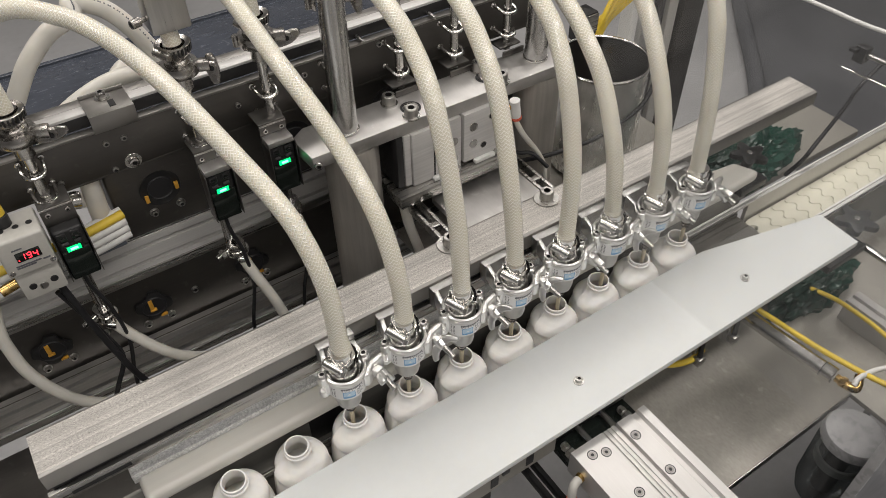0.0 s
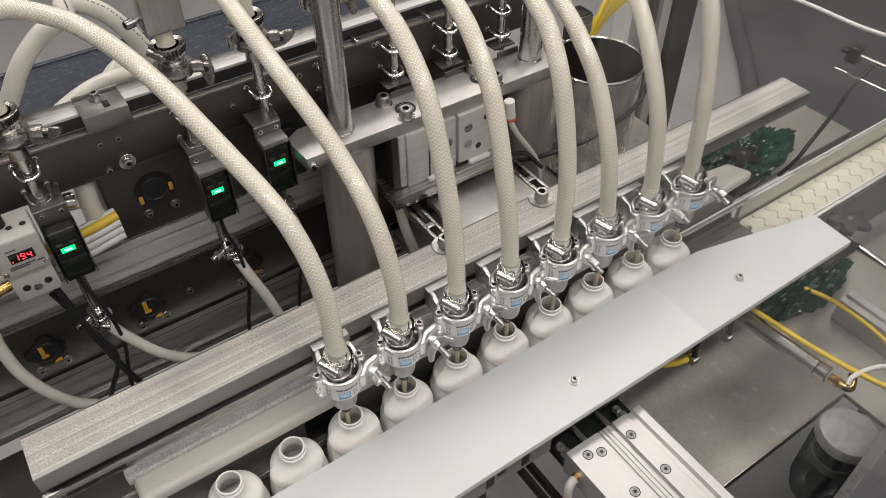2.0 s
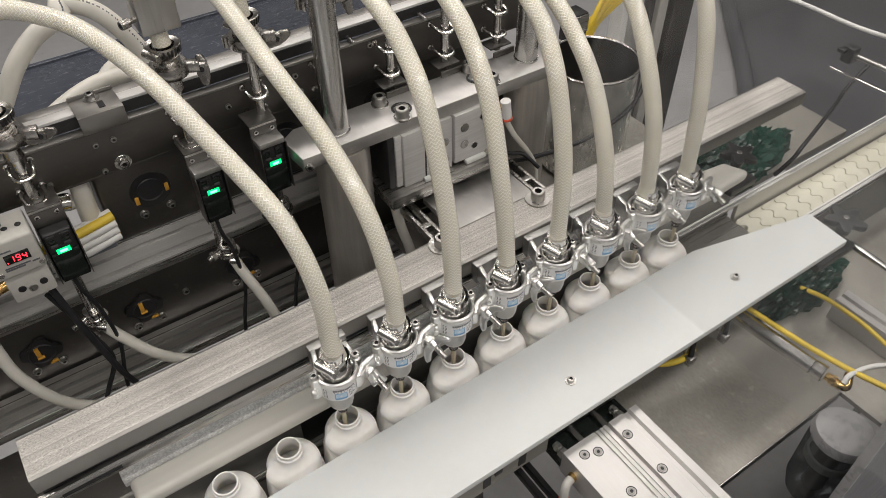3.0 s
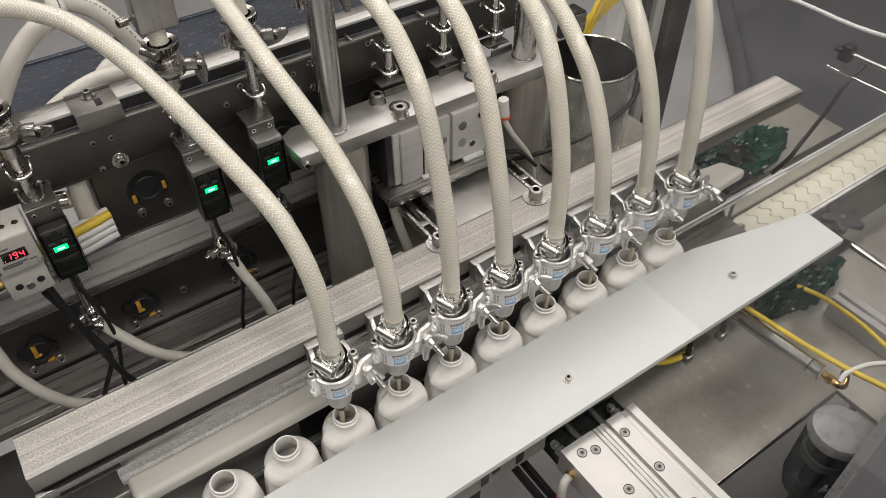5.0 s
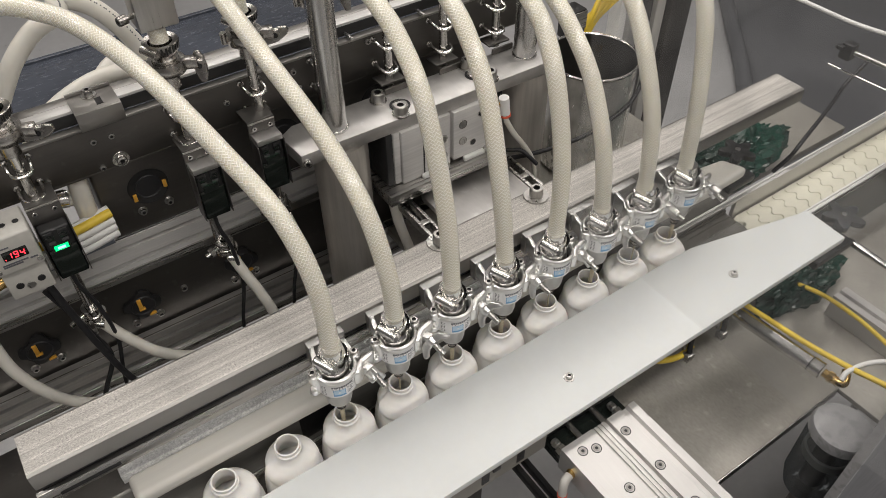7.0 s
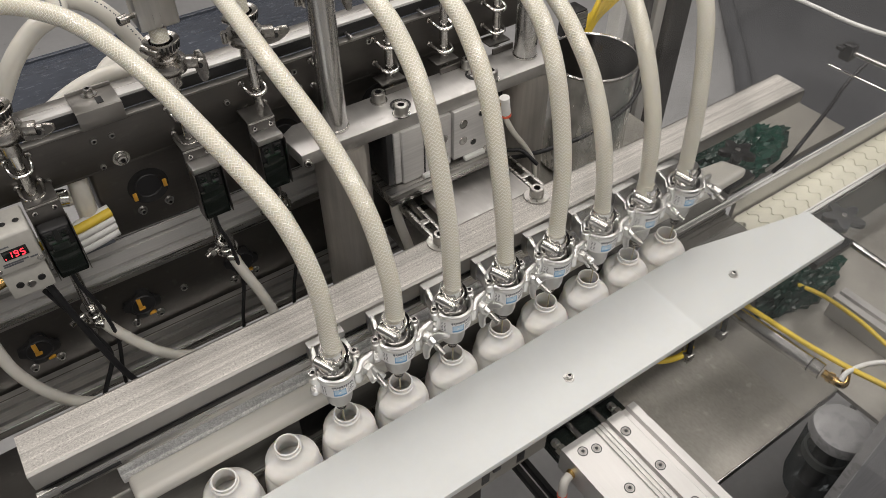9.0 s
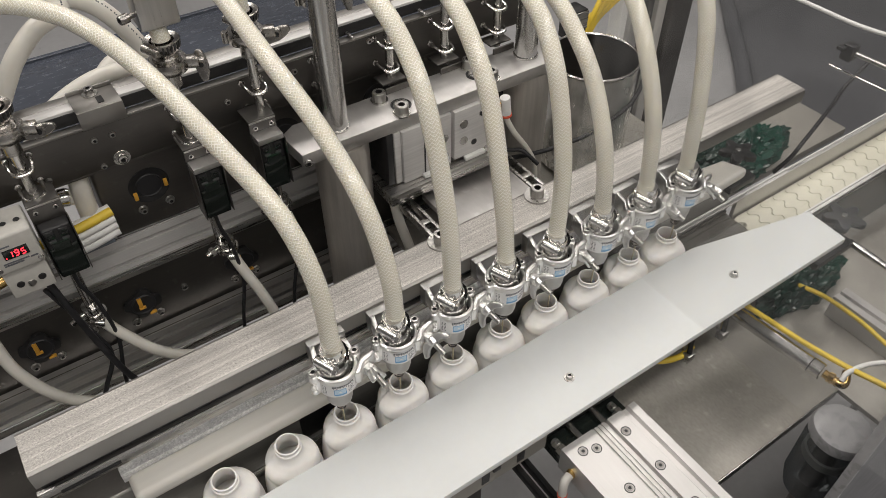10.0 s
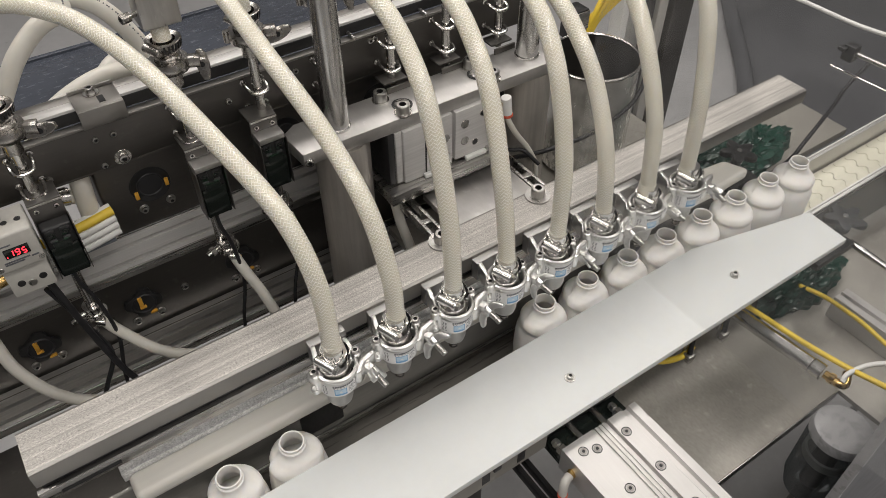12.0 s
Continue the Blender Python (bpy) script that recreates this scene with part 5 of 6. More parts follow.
# ---- pressure regulator with display ----
def regulator():
    t = thing("pressure_regulator", (-0.27, 0.33, 1.09), "light grey pressure regulator with a red digital display", "regulator")
    m = pose(-0.272, 0.33, 0, 0, 0, 0)
    part("lower_body", box(-0.032, 0.028, -0.025, 0.03, 1.09, 1.142, 0.003, m=m), GREYPL, t)
    head = part("head", box(-0.036, 0.030, -0.032, 0.03, 1.1425, 1.205, 0.004, 3, m=m), GREYPL, t)
    face = part("display_window", box(-0.017, 0.016, -0.0335, -0.0318, 1.1665, 1.1825, 0.0006, m=m), GLOSSBLACK, head, "dark red digital display")
    for a, b2, z in ((-0.022, 0.012, 1.159), (-0.022, 0.004, 1.1555), (0.014, 0.024, 1.1575)):
        part("print_bar", box(a, b2, -0.0328, -0.0319, z, z + 0.0022, 0, m=m), INK, head)
    part("print_bar", box(-0.018, -0.004, -0.0328, -0.0319, 1.187, 1.189, 0, m=m), INK, head)
    part("corner_screw", rod((-0.272 - 0.030, 0.299, 1.152), (-0.272 - 0.030, 0.2965, 1.152), 0.004, 14), CHROME, head)
    part("corner_screw", rod((-0.272 + 0.025, 0.299, 1.152), (-0.272 + 0.025, 0.2965, 1.152), 0.004, 14), CHROME, head)
    for dx in (-0.02, 0.0, 0.018):
        part("button", rod((-0.272 + dx, 0.325, 1.205), (-0.272 + dx, 0.325, 1.2062), 0.0045, 16), BLACK, head)
    for dx in (-0.016, 0.014):
        part("port", rod((-0.272 + dx, 0.3055, 1.113), (-0.272 + dx, 0.3035, 1.113), 0.0055, 18), BLACK, t)
    part("port", rod((-0.272 - 0.002, 0.3055, 1.108), (-0.272 - 0.002, 0.3035, 1.108), 0.0062, 18), STEEL_V, t)
    plug = part("connector", rod((-0.284, 0.338, 1.205), (-0.284, 0.338, 1.224), 0.0105, 20), BLACK, t)
    part("plug_sleeve", rod((-0.284, 0.338, 1.224), (-0.284, 0.338, 1.262), 0.0088, 20, 0.0075), YELLOW, plug, "yellow cable sleeve")
    part("air_fitting", rod((-0.304, 0.32, 1.118), (-0.33, 0.315, 1.116), 0.008, 16), BRASS, t)
    # seven-segment figures: a bar for each lit segment
    W, H, S = 0.0048, 0.0092, 0.0013
    seg = {"a": (0, 1, H), "g": (0, 1, H / 2), "d": (0, 1, 0), "f": (0, 0, 0.75), "b": (1, 0, 0.75), "e": (0, 0, 0.25), "c": (1, 0, 0.25)}
    lit = {"1": "bc", "9": "abcdfg", "4": "bcfg", "5": "acdfg"}

    def digit(ch, x, y, z, bm, mirror=1):
        for s in lit[ch]:
            dx, across, hz = seg[s]
            if across:
                cx, cz, w, h = 0.0, z + hz, W * 0.72, S
            else:
                cx, cz, w, h = (W / 2 if dx else -W / 2), z + hz * H, S, H * 0.40
            cx = x + mirror * (cx + (cz - z - H / 2) * 0.14)
            box(cx - w / 2, cx + w / 2, y - 0.0004, y + 0.0004, cz - h / 2, cz + h / 2, 0, bm=bm)
        return bm
    z = 1.1698
    for ch, x in (("1", -0.2800), ("9", -0.2715)):
        part("figure", digit(ch, x, 0.2962, z, bmesh.new()), SEGMENT, face)
    last = digit("4", -0.2630, 0.2950, z, bmesh.new())
    digit("5", -0.2630, 0.2978, z, last, -1)
    box(-0.2668, -0.2592, 0.2957, 0.2971, z - 0.0015, z + H + 0.0015, 0, bm=last)
    for f in last.faces:
        c = f.calc_center_median()
        f.material_index = 1 if 0.29565 < c.y < 0.29715 else 0
    fig = part("turning_figure", last, (SEGMENT, GLOSSBLACK), face, at=(-0.2630, 0.2964, z + H / 2))
    part("decimal_point", box(-0.2870, -0.2857, 0.2957, 0.2965, z - 0.0005, z + 0.001, 0), SEGMENT, face)
    t.scale = (0.87, 0.87, 0.90)
    t.location += Vector((0.004, 0, 0.032))
    return fig


FIGURE = regulator()

# short clear hose with a worm clamp behind the beam
joint = thing("hose_joint", (-0.2149, 0.41, 1.1769), "short clear hose joint in a stainless worm clamp", "hose")
ja, jb = Vector((-0.2149, 0.41, 1.1769)), Vector((-0.1759, 0.41, 1.1664))
part("hose", rod(ja, jb, 0.0115, 24), TUBE, joint)
part("clamp_band", rod(ja.lerp(jb, 0.42), ja.lerp(jb, 0.72), 0.0126, 24), CHROME, joint)
part("clamp_worm", rod(ja.lerp(jb, 0.45) + Vector((0, -0.004, 0.013)), ja.lerp(jb, 0.70) + Vector((0, -0.004, 0.014)), 0.0042, 14), CLAMPSTEEL, joint)

# bundle of white and yellow air lines behind the regulator
for k in range(10):
    y, z = 0.376 + 0.008 * (k % 3), 1.104 + 0.012 * (k // 3) + 0.003 * (k % 3)
    solid("air_line", sweep([(-0.34, y, z - 0.012), (-0.27, y, z - 0.006), (-0.20, y - 0.005, z + 0.002), (-0.145, y + 0.002, z + 0.006)], 0.0066, 12, 5),
          YELLOW if k in (1, 9) else WHITEPL, "yellow air line in a loose bundle" if k in (1, 9) else "white air line in a loose bundle", "tube", "air lines behind the regulator", at=(-0.34, y, z))
solid("air_pipe", sweep([(-0.36, 0.383, 1.092), (-0.25, 0.383, 1.096), (-0.155, 0.383, 1.101)], 0.010, 16, 5), surface("grey_blue_pipe", (0.16, 0.18, 0.21), 0.4), "grey-blue air pipe under the line bundle", "pipe", at=(-0.36, 0.395, 1.09))


# ---- stainless pot ----
def pot():
    cx, cy, r = 0.745, 0.358, 0.086
    t = thing("stainless_pot", (cx, cy, 0.86), "open stainless steel pot with a rolled rim", "pot")
    part("wall", lathe([(0, 0.862), (r - 0.01, 0.862), (r, 0.872), (r, 1.097), (r - 0.0015, 1.097)], (cx, cy, 0), 64), POTSTEEL, t)
    # same pot steel, coloured darker to stand in for the dim reflections inside
    part("inside", lathe([(r - 0.0015, 1.0965), (r - 0.002, 0.874), (r - 0.012, 0.866), (0, 0.866)], (cx, cy, 0), 64), DARKSTEEL, t, "inside of the pot, dark reflections put into its colour")
    ring = sweep([(cx + r * math.cos(2 * math.pi * k / 48), cy + r * math.sin(2 * math.pi * k / 48), 1.098) for k in range(49)], 0.0030, 8, 1, smooth=False)
    part("rim", ring, CHROME, t)
    return t


pot()
shelf = thing("rear_deck", (0.8, 0.3, 0.8), "stained steel machine deck", "deck")
part("plate", box(0.30, 1.30, 0.10, 0.33, 0.842, 0.86, 0.002), DECK, shelf)
part("rear_plate", box(0.30, 0.95, 0.3305, 0.53, 0.842, 0.86, 0.002), DECK, shelf)


# ---- front air cylinder ----
def slide_cylinder():
    x0, x1, top = 0.219, 0.352, 0.95
    t = thing("slide_cylinder", (0.285, -0.35, 0.90), "clear anodised twin-rod air slide with socket screws and grooves", "actuator")
    # top profile with long grooves, along y
    m = pose(0, 0, 0, 0, 0, -90)
    cut = [(x0, 0.905), (x0, top), (0.2735, top), (0.2735, top - 0.005), (0.2775, top - 0.005), (0.2775, top - 0.0015), (0.281, top - 0.0015), (0.281, top - 0.004), (0.284, top - 0.004),
           (0.284, top - 0.0015), (0.288, top - 0.0015), (0.288, top - 0.004), (0.2905, top - 0.004), (0.2905, top - 0.0015), (0.2955, top - 0.0015), (0.2955, top - 0.009), (0.301, top - 0.009), (0.301, top),
           (0.3255, top), (0.3262, top - 0.0025), (0.3275, top - 0.0025), (0.330, top - 0.006), (0.337, top - 0.006), (0.3395, top), (x1, top), (x1, 0.905)]
    mm = Matrix(((1, 0, 0, 0), (0, 0, -1, 0), (0, 1, 0, 0), (0, 0, 0, 1)))
    part("body", prism(cut, 0.183, 0.62, 0.0, m=mm), ANOD, t)
    for x, y in ((0.2405, -0.2015), (0.2585, -0.2085), (0.309, -0.2115), (0.310, -0.274), (0.2545, -0.2745), (0.31, -0.335), (0.255, -0.345)):
        w = part("counterbore", lathe([(0.0060, top + 0.0001), (0.0072, top + 0.0001), (0.0071, top + 0.0006), (0.0061, top + 0.0006)], (x, y, 0), 28), BLACK, t)
        part("bore_recess", lathe([(0, top + 0.0001), (0.0059, top + 0.0001), (0.0059, top + 0.0003), (0, top + 0.0003)], (x, y, 0), 22), SATINPLATE, w)
        part("screw", lathe([(0.0046, top + 0.0003), (0.0046, top + 0.0010), (0.0042, top + 0.0012), (0.0026, top + 0.0012), (0.0025, top + 0.0004)], (x, y, 0), 22), SATIN, w)
        part("socket", lathe([(0, top + 0.0004), (0.0025, top + 0.0004), (0.0025, top + 0.0005), (0, top + 0.0005)], (x, y, 0), 6), BLACK, w)
    for x in (0.227, 0.330):
        part("bumper", rod((x, -0.182, 0.933), (x, -0.160, 0.933), 0.0055, 16), STEEL_V, t)
        part("bumper_nut", hexagon((x, -0.182, 0.933), (x, -0.173, 0.933), 0.0085), CHROME, t)
        part("bumper_head", hexagon((x, -0.170, 0.933), (x, -0.164, 0.933), 0.0072), CHROME, t)
    for x in (0.262, 0.305):
        part("rod", rod((x, -0.184, 0.930), (x, -0.14, 0.930), 0.0058, 18), CHROME, t)
    part("end_block", box(0.222, 0.350, -0.1825, -0.1480, 0.903, 0.926, 0.002), GLOSSBLACK, t, "gloss black end block")
    part("tool_plate", box(0.215, 0.358, -0.146, -0.134, 0.905, 0.948, 0.0015), BLACK, t)
    part("elbow", sweep([(0.219, -0.208, 0.925), (0.206, -0.211, 0.925), (0.200, -0.214, 0.918), (0.199, -0.216, 0.90)], 0.0062, 14, 5), GREYPL, t, "grey push-in elbow")
    part("thread", rod((0.220, -0.2075, 0.925), (0.213, -0.2095, 0.925), 0.0068, 16), BRASS, t)
    part("release_ring", rod((0.199, -0.2158, 0.902), (0.1988, -0.2162, 0.897), 0.0070, 16), RED, t, "orange-red release ring")
    part("air_line", sweep([(0.199, -0.216, 0.898), (0.198, -0.22, 0.86), (0.205, -0.225, 0.80), (0.22, -0.22, 0.70)], 0.0042, 10, 6), GREYPL, t)
    return t


slide_cylinder()


def under_frame():
    t = thing("board_bracket", (0.1, -0.15, 0.93), "steel bracket plate with cut-outs under the white board", "bracket")
    part("plate", box(-0.6, 0.215, -0.158, -0.154, 0.925, 0.9875, 0.0008), DECK, t)
    part("rear_plate", box(0.20, 0.82, -0.13, -0.126, 0.945, 0.9875, 0.0008), DARKSTEEL, t)
    for x in (0.106, 0.164):
        part("cutout", box(x, x + 0.012, -0.1592, -0.1582, 0.935, 0.972, 0), BLACK, t)
    part("clip", box(0.122, 0.134, -0.1625, -0.1585, 0.955, 0.972, 0.001), BLACK, t)
    u = thing("support_rails", (0.2, -0.2, 0.7), "pair of dark support rails below the slide", "rail")
    for x in (0.190, 0.206):
        part("rail", box(x, x + 0.008, -0.5, -0.12, 0.84, 0.856, 0.001), BLACK, u)
    d = thing("front_deck", (0.8, -0.1, 0.77), "stained stainless machine deck with a raised edge", "deck")
    part("plate", box(0.29, 0.762, -0.2935, -0.06, 0.765, 0.775, 0.001), DECK, d)
    part("far_plate", box(0.7625, 1.7, -0.420, -0.06, 0.765, 0.775, 0.001), DECK, d)
    part("edge", box(0.29, 0.762, -0.2960, -0.2937, 0.756, 0.7765, 0.0008), STEEL, d)
    part("skirt", box(0.29, 1.7, -0.060, -0.0565, 0.765, 0.90, 0.001), DARKSTEEL, d)


under_frame()


def round_cylinder():
    t = thing("round_air_cylinder", (0.63, -0.22, 0.9), "round stainless air cylinder with a brass elbow", "actuator")
    a, b = Vector((0.637, -0.120, 0.905)), Vector((0.652, -0.288, 0.905))
    part("barrel", rod(a, b, 0.0125, 30), POST, t, "polished barrel")
    d = (b - a).normalized()
    part("end_cap", rod(b - d * 0.016, b + d * 0.002, 0.0136, 30), CHROME, t)
    part("end_groove", rod(b - d * 0.018, b - d * 0.0165, 0.0128, 30), BLACK, t)
    part("spigot", rod(b + d * 0.004, b + d * 0.014, 0.0065, 18), BRASS, t)
    el = part("elbow", sweep([b + d * 0.010, b + d * 0.026, b + d * 0.032 + Vector((0.006, -0.002, 0)), b + d * 0.030 + Vector((0.024, 0.006, 0.004))], 0.0068, 14, 6), BRASS, t, "brass elbow fitting")
    part("elbow_nut", hexagon(b + d * 0.012, b + d * 0.020, 0.009), BRASS, el)
    return t


round_cylinder()
tube([(0.640, -0.110, 0.922), (0.648, -0.143, 0.922), (0.656, -0.207, 0.922), (0.6645, -0.257, 0.921), (0.678, -0.3135, 0.920), (0.694, -0.367, 0.92), (0.71, -0.41, 0.91)], 0.0044, "yellow air hose beside the round cylinder", YELLOW, "yellow_hose", "hose")
tube([(0.85, -0.125, 0.83), (0.862, -0.157, 0.83), (0.867, -0.186, 0.83), (0.867, -0.243, 0.83), (0.857, -0.303, 0.83), (0.84, -0.40, 0.83)], 0.0042, "yellow air hose across the deck", YELLOW, "yellow_hose", "hose")
tube([(0.445, -0.10, 0.90), (0.47, -0.13, 0.895), (0.50, -0.145, 0.90), (0.525, -0.145, 0.91)], 0.0050, "yellow air hose under the white board", YELLOW, "yellow_hose", "hose")
tube([(0.655, -0.318, 0.912), (0.668, -0.316, 0.92), (0.704, -0.323, 0.92), (0.736, -0.3395, 0.92), (0.80, -0.38, 0.92)], 0.0040, "white air hose beside the brass elbow", WHITEPL, "white_hose", "hose")


# ---- green bag film on the deck ----
def green_bag(cx, cy, cz, rx, ry, rz, seed, label):
    b = bmesh.new()
    bmesh.ops.create_icosphere(b, subdivisions=5, radius=1)
    for v in b.verts:
        p = v.co.copy()
        q = 1 + 0.22 * noise.noise(p * 2.1 + Vector((seed, 0, 0))) + 0.16 * abs(noise.noise(p * 5.3 + Vector((0, seed, 0)))) + 0.05 * noise.noise(p * 13) + 0.16 * (1 - abs(noise.noise(p * 4.1 + Vector((3, seed, 1))))) ** 4 + 0.08 * (1 - abs(noise.noise(p * 8.7 + Vector((seed, 5, 2))))) ** 4
        v.co = Vector((p.x * rx * q, p.y * ry * q, max(p.z, -0.3) * rz * q))
    bmesh.ops.translate(b, vec=(cx, cy, cz), verts=b.verts)
    return solid("plastic_bag", b, GREEN, label, "bag", at=(cx, cy, cz))


green_bag(0.895, -0.108, 0.790, 0.098, 0.038, 0.048, 3, "crumpled dark green plastic bag on the deck")
green_bag(0.985, 0.165, 0.872, 0.135, 0.058, 0.046, 8, "crumpled dark green plastic bag behind the guide")


# ---- star knobs ----
def star_knob(x, y, z, r=0.024):
    t = thing("star_knob", (x, y, z), "black five-lobed clamping knob with a metal insert", "knob", "star knobs")
    out = []
    for k in range(60):
        a = 2 * math.pi * k / 60
        out.append((x + r * (0.80 + 0.24 * math.cos(5 * a)) * math.cos(a), y + r * (0.80 + 0.24 * math.cos(5 * a)) * math.sin(a)))
    part("knob", prism(out, z, z + 0.012, 0.0025), BLACK, t)
    part("insert", rod((x, y, z + 0.012), (x, y, z + 0.0135), 0.0052, 20), CHROME, t)
    part("stem", rod((x, y, z - 0.03), (x, y, z), 0.008, 16), BLACK, t)
    return t


star_knob(0.880, 0.090, 0.976, 0.034)
star_knob(0.911, -0.122, 0.955, 0.036)
rail_arm = thing("guide_arm", (0.85, -0.12, 0.93), "black guide bracket arm under the board end", "bracket")
part("arm", box(0.80, 0.90, -0.16, -0.10, 0.925, 0.940, 0.002), BLACK, rail_arm)
part("pin", rod((0.905, -0.150, 0.93), (0.90, -0.26, 0.93), 0.0060, 18), CHROME, rail_arm, "polished steel rod")
arm2 = thing("guide_arm", (0.85, 0.08, 0.93), "black guide bracket arm behind the ivory rail", "bracket")
part("arm", box(0.83, 0.90, 0.05, 0.11, 0.930, 0.945, 0.002), BLACK, arm2)


# ---- filter bowl beside the deck ----
def filter_bowl():
    x, y = 0.572, -0.372
    t = thing("air_filter", (x, y, 0.0), "upright air filter, smoked bowl under a grey cap", "filter")
    part("cap", lathe([(0, 0.935), (0.030, 0.934), (0.0390, 0.931), (0.0415, 0.926), (0.042, 0.915), (0.040, 0.9185), (0, 0.918)], (x, y, 0), 40), SMOKE, t, "smoky grey cap")
    part("bowl", lathe([(0.0405, 0.9175), (0.041, 0.90), (0.040, 0.80), (0.034, 0.775), (0, 0.765)], (x, y, 0), 40), BOWL, t, "smoked clear bowl")
    part("core", rod((x, y, 0.79), (x, y, 0.917), 0.016, 24), BLACK, t)
    part("collar", lathe([(0.030, 0.86), (0.034, 0.86), (0.034, 0.875), (0.030, 0.875)], (x, y, 0), 30), GREYPL, t)
    part("stand", rod((x, y, 0.0), (x, y, 0.764), 0.012, 16), DARKSTEEL, t)
    return t


filter_bowl()


# ---- far side: cables, stands, floor mat, clear guard ----
for k in range(7):
    x = 0.862 + 0.012 * (k % 4)
    solid("yellow_cable", sweep([(0.83 + 0.006 * k, 0.505, 0.862), (0.835 + 0.006 * k, 0.505, 0.98), (x, 0.50 + 0.004 * k, 1.055), (x + 0.022 + 0.006 * k, 0.50, 1.10), (x + 0.05 + 0.008 * k, 0.505, 1.15), (x + 0.07, 0.52, 1.25)], 0.0055, 10, 6), YELLOW,
          "loose yellow cable in a hanging bundle", "cable", "yellow cables", at=(0.83, 0.505, 0.99))
con = thing("connector_box", (0.82, 0.49, 1.05), "black connector box with a steel cover", "connector")
part("body", box(0.795, 0.835, 0.475, 0.515, 1.055, 1.12, 0.003), BLACK, con)
part("cover", box(0.797, 0.833, 0.4715, 0.4745, 1.08, 1.118, 0.001), STEEL, con)
part("stem", box(0.81, 0.82, 0.49, 0.50, 0.86, 1.055, 0.001), BLACK, con)


def stand(x, y, w, material, label):
    t = thing("stand_post", (x, y, 0), label, "post", "upright posts")
    part("post", box(x - w / 2, x + w / 2, y - 0.018, y + 0.018, 0.0, 1.7, 0.002), material, t)
    part("foot", box(x - w / 2 - 0.03, x + w / 2 + 0.03, y - 0.05, y + 0.05, 0.0, 0.008, 0.001), material, t)


stand(1.02, 0.56, 0.022, WHITEPL, "slim white upright post behind the pot")
stand(1.062, 0.56, 0.030, ALU, "bare aluminium upright post behind the pot")
stand(1.105, 0.56, 0.020, DARKSTEEL, "dark steel upright post behind the pot")
stand(1.145, 0.56, 0.030, GREYPL, "pale grey upright post behind the pot")
stand(1.205, 0.55, 0.070, DARKSTEEL, "wide dark steel upright beside the pot")

solid("floor_mat", prism([(2.2, 0.78), (1.9, -2.0), (5.5, -2.0), (5.5, 3.6), (4.2, 2.83)], 0.001, 0.008, 0), MAT, "slate grey floor mat", "mat")
solid("floor_duct", sweep([(2.2, 0.82, 0.02), (2.55, 1.14, 0.03), (2.97, 1.58, 0.03), (4.2, 2.86, 0.03)], 0.035, 14, 6), MAT, "dark grey cable duct along the mat", "duct", at=(2.2, 0.82, 0.02))

# sensor stand beside the outfeed
st = thing("sensor_stand", (1.26, 0.15, 0.9), "thin steel rods in black clamps on a stand", "stand")
part("rod", rod((1.254, 0.169, 1.0), (1.275, -0.23, 1.0), 0.0022, 10), CHROME, st)
clamp = part("clamp", box(1.238, 1.262, 0.125, 0.150, 1.030, 1.064, 0.003), BLACK, st)
part("lever", box(1.226, 1.242, 0.140, 0.156, 1.052, 1.060, 0.002), BLACK, clamp)
part("rod", rod((1.252, 0.126, 1.047), (1.275, -0.23, 1.047), 0.0050, 14), STEEL_V, st)
part("upright", rod((1.275, -0.225, 0.0), (1.275, -0.225, 1.08), 0.009, 16), STEEL_V, st)
tube([(1.34, 0.13, 1.00), (1.275, 0.128, 0.962), (1.214, 0.110, 0.950), (1.127, 0.084, 0.950), (1.049, 0.062, 0.948), (1.028, 0.062, 0.925), (1.03, 0.085, 0.870)], 0.0042, "black cable running to the outfeed", RUBBER, "black_cable", "cable")
tube([(1.16, 0.42, 1.13), (1.25, 0.289, 1.10), (1.275, 0.16, 1.09), (1.28, 0.06, 1.10), (1.285, -0.06, 1.125)], 0.0042, "white air hose slung across the outfeed", WHITEPL, "white_hose", "hose")

# strip rail, fittings and side panel on the operator side
cross = thing("cross_rail", (0.87, -0.35, 0.80), "slotted aluminium cross rail on the deck", "rail")
mm = Matrix(((1, 0, 0, 0), (0, 0, -1, 0), (0, 1, 0, 0), (0, 0, 0, 1)))
part("extrusion", prism([(0.884, 0.776), (0.884, 0.826), (0.897, 0.826), (0.897, 0.819), (0.906, 0.819), (0.906, 0.826), (0.921, 0.826), (0.921, 0.776)], 0.178, 0.42, 0, m=mm), ANOD, cross)
for x, y in ((0.511, -0.152), (0.589, -0.152)):
    ft = thing("flow_fitting", (x, y, 0.89), "small steel air fitting with a black screw under the board", "fitting", "air fittings")
    part("block", box(x - 0.008, x + 0.008, y - 0.007, y + 0.007, 0.892, 0.908, 0.002), STEEL, ft)
    part("screw", rod((x, y, 0.908), (x + 0.002, y + 0.004, 0.935), 0.0042, 12), BLACK, ft)
    part("stem", rod((x, y + 0.01, 0.904), (x, y + 0.016, 0.987), 0.004, 12), STEEL, ft)
tube([(0.592, -0.148, 0.905), (0.604, -0.136, 0.915), (0.62, -0.11, 0.93)], 0.0052, "yellow air hose at a fitting", YELLOW, "yellow_hose", "hose")
side = thing("side_panel", (0.8, -0.425, 0.0), "dark grey guard panel at the machine side", "panel")
part("panel", box(0.458, 1.4, -0.432, -0.424, 0.0, 1.16, 0.001), MAT, side)
part("edge_trim", box(0.452, 0.4575, -0.434, -0.422, 0.0, 1.16, 0.001), SMOKE, side)
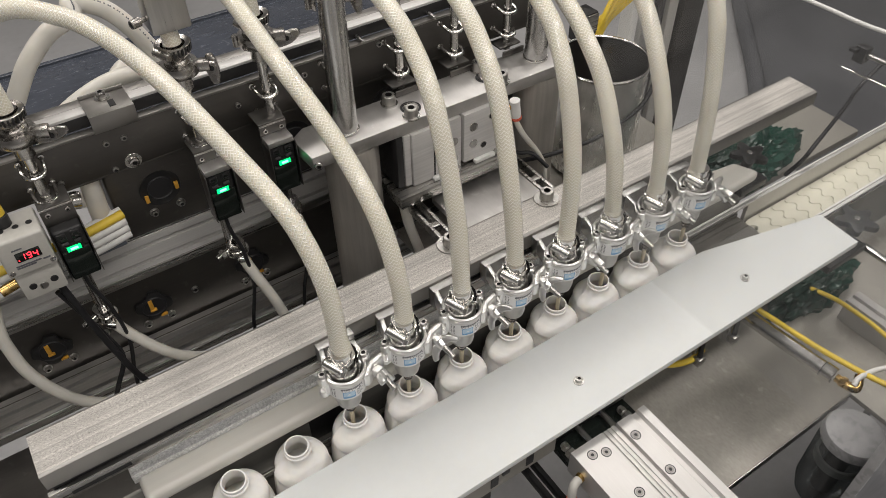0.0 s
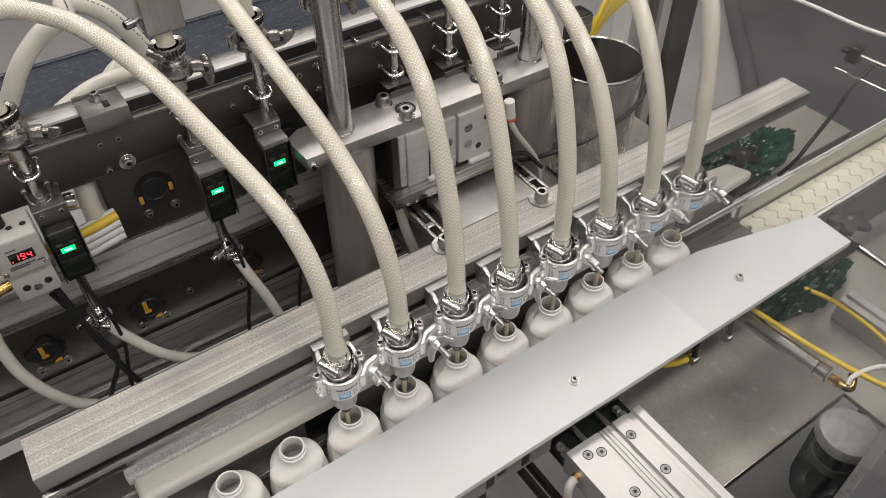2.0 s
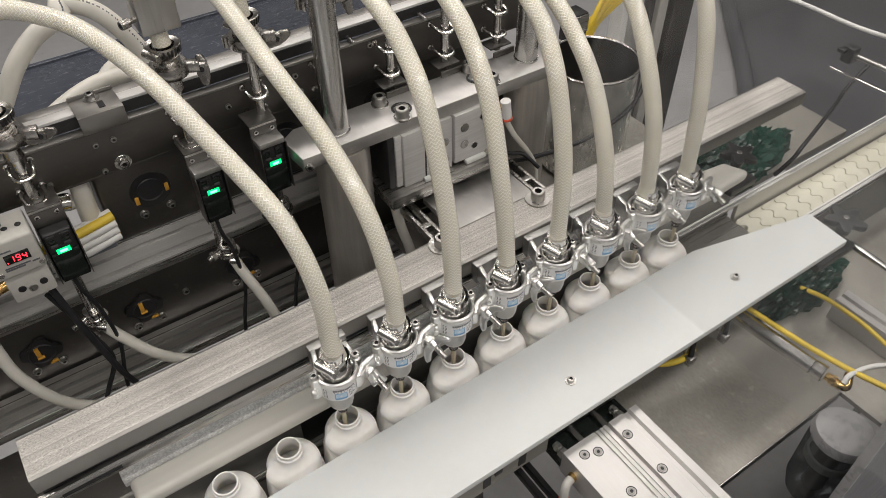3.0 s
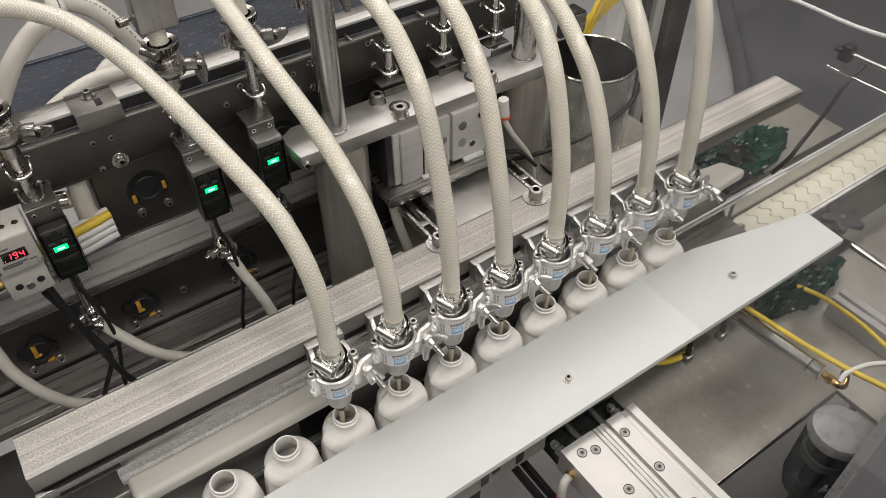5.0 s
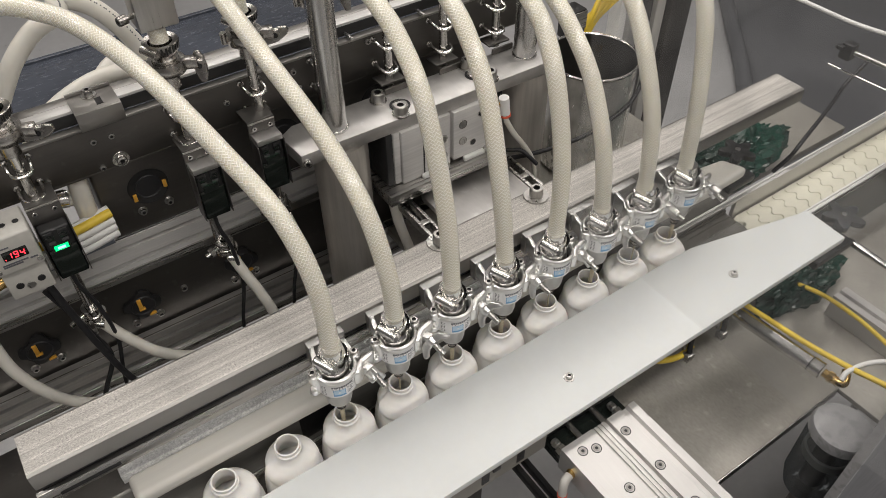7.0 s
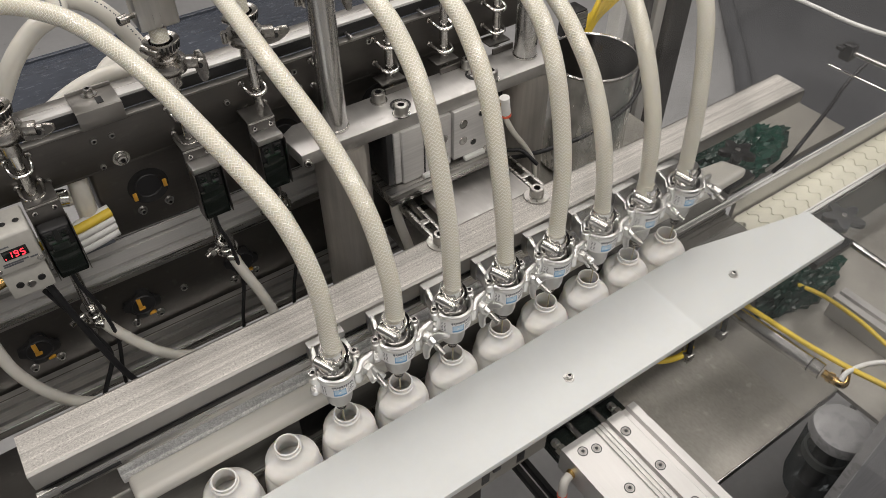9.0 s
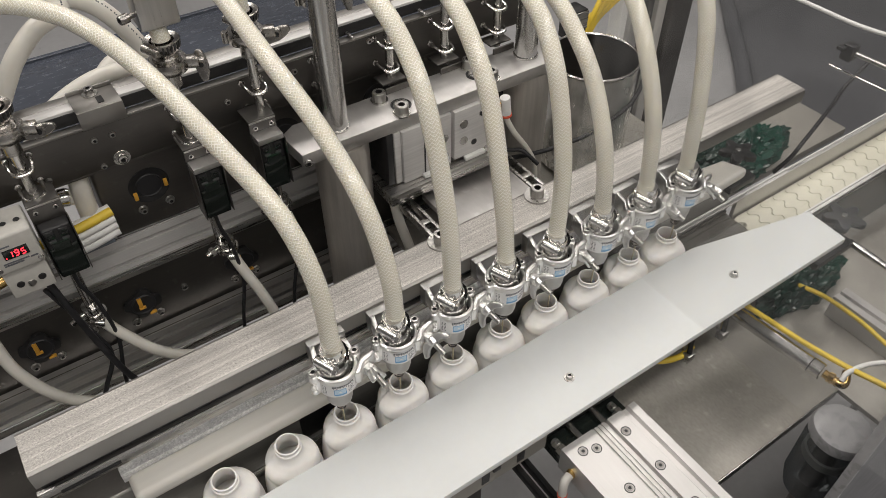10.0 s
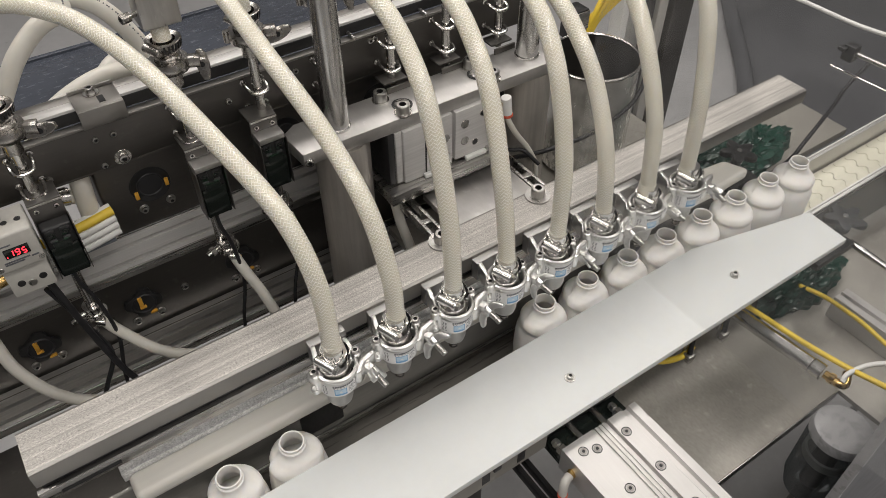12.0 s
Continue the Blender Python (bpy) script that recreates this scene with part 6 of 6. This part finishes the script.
base = thing("machine_base", (-0.3, 0.2, 0.0), "dark steel machine base under the bar", "machine base")
part("top", box(-1.2, 0.29, 0.057, 0.399, 0.74, 0.755, 0.001), DARKSTEEL, base)
part("front", box(-1.2, 0.29, 0.060, 0.064, 0.0, 0.7395, 0.001), DARKSTEEL, base)

guard = thing("clear_guard", (0.2, -0.37, 1.35), "clear acrylic guard door, dusty and with painted haze, standing open", "guard")
sheet = box(0.200, 0.2022, -0.62, -0.147, 1.352, 1.98, 0)
for f in sheet.faces:
    f.material_index = 0 if abs(f.normal.x) > 0.5 else 1
pane = part("pane", sheet, (CLEAR, EDGE), guard, "clear acrylic pane with a dusty film that also paints in haze")
pane.visible_shadow = False
part("hinge_rail", box(0.196, 0.206, -0.64, -0.621, 0.0, 1.98, 0.001), ALU, guard)


def motions():
    go = ((0.0, 0.0), (10.6, 0.0), (10.7, 0.003), (10.8, 0.021), (11.0, 0.072), (11.5, 0.2065), (12.0, 0.3366))
    for k, ob in enumerate(BOTTLES):
        x, a = PITCH * (k - 2), (7 * (k - 2)) % 5 - 2 if k else 0
        if k > 1:
            walk(ob, [(s, pose(x + d, 0, BELT, 0, 0, a)) for s, d in go])
        else:
            walk(ob, [(s, pose(x + d, 0, BELT, 0, 0, a)) for s, d in ((0, 0), (10.65, 0), (11.0, 0.005), (12.0, 0.0055))])
    # the streams draw back into the nozzles one by one, a thin thread runs on until the bottles leave
    for t, end in zip(NOZZLES, (7.9, 6.85, 7.4, 7.1, 6.9, 7.3, 7.0, 7.2)):
        for ob in t.children:
            stop = end if ob.name.startswith("stream") else 10.7 if ob.name.startswith("drip") else 0
            if stop:
                p = ob.location.copy()
                walk(ob, [(0, pose(*p)), (stop - 0.12, pose(*p)), (stop, pose(p.x, p.y, p.z + 0.052)), (12, pose(p.x, p.y, p.z + 0.052))])
    # the indicator windows turn from their lit to their dark side
    for lamp, off in zip(LEDS, (7.9, 5.99, 6.88)):
        p = lamp.location.copy()
        turn = lambda a: pose(p.x, p.y, p.z, a, 0, 0)
        walk(lamp, [(0, turn(0)), (off - 0.1, turn(0)), (off - 0.06, turn(60)), (off - 0.03, turn(120)), (off, turn(180)), (12, turn(180))])
    # the last figure of the display turns from 4 to 5
    p = FIGURE.location.copy()
    turn = lambda a: pose(p.x, p.y, p.z, 0, 0, a)
    walk(FIGURE, [(0, turn(0)), (8.0, turn(0)), (8.04, turn(60)), (8.07, turn(120)), (8.1, turn(180)), (12, turn(180))])


motions()
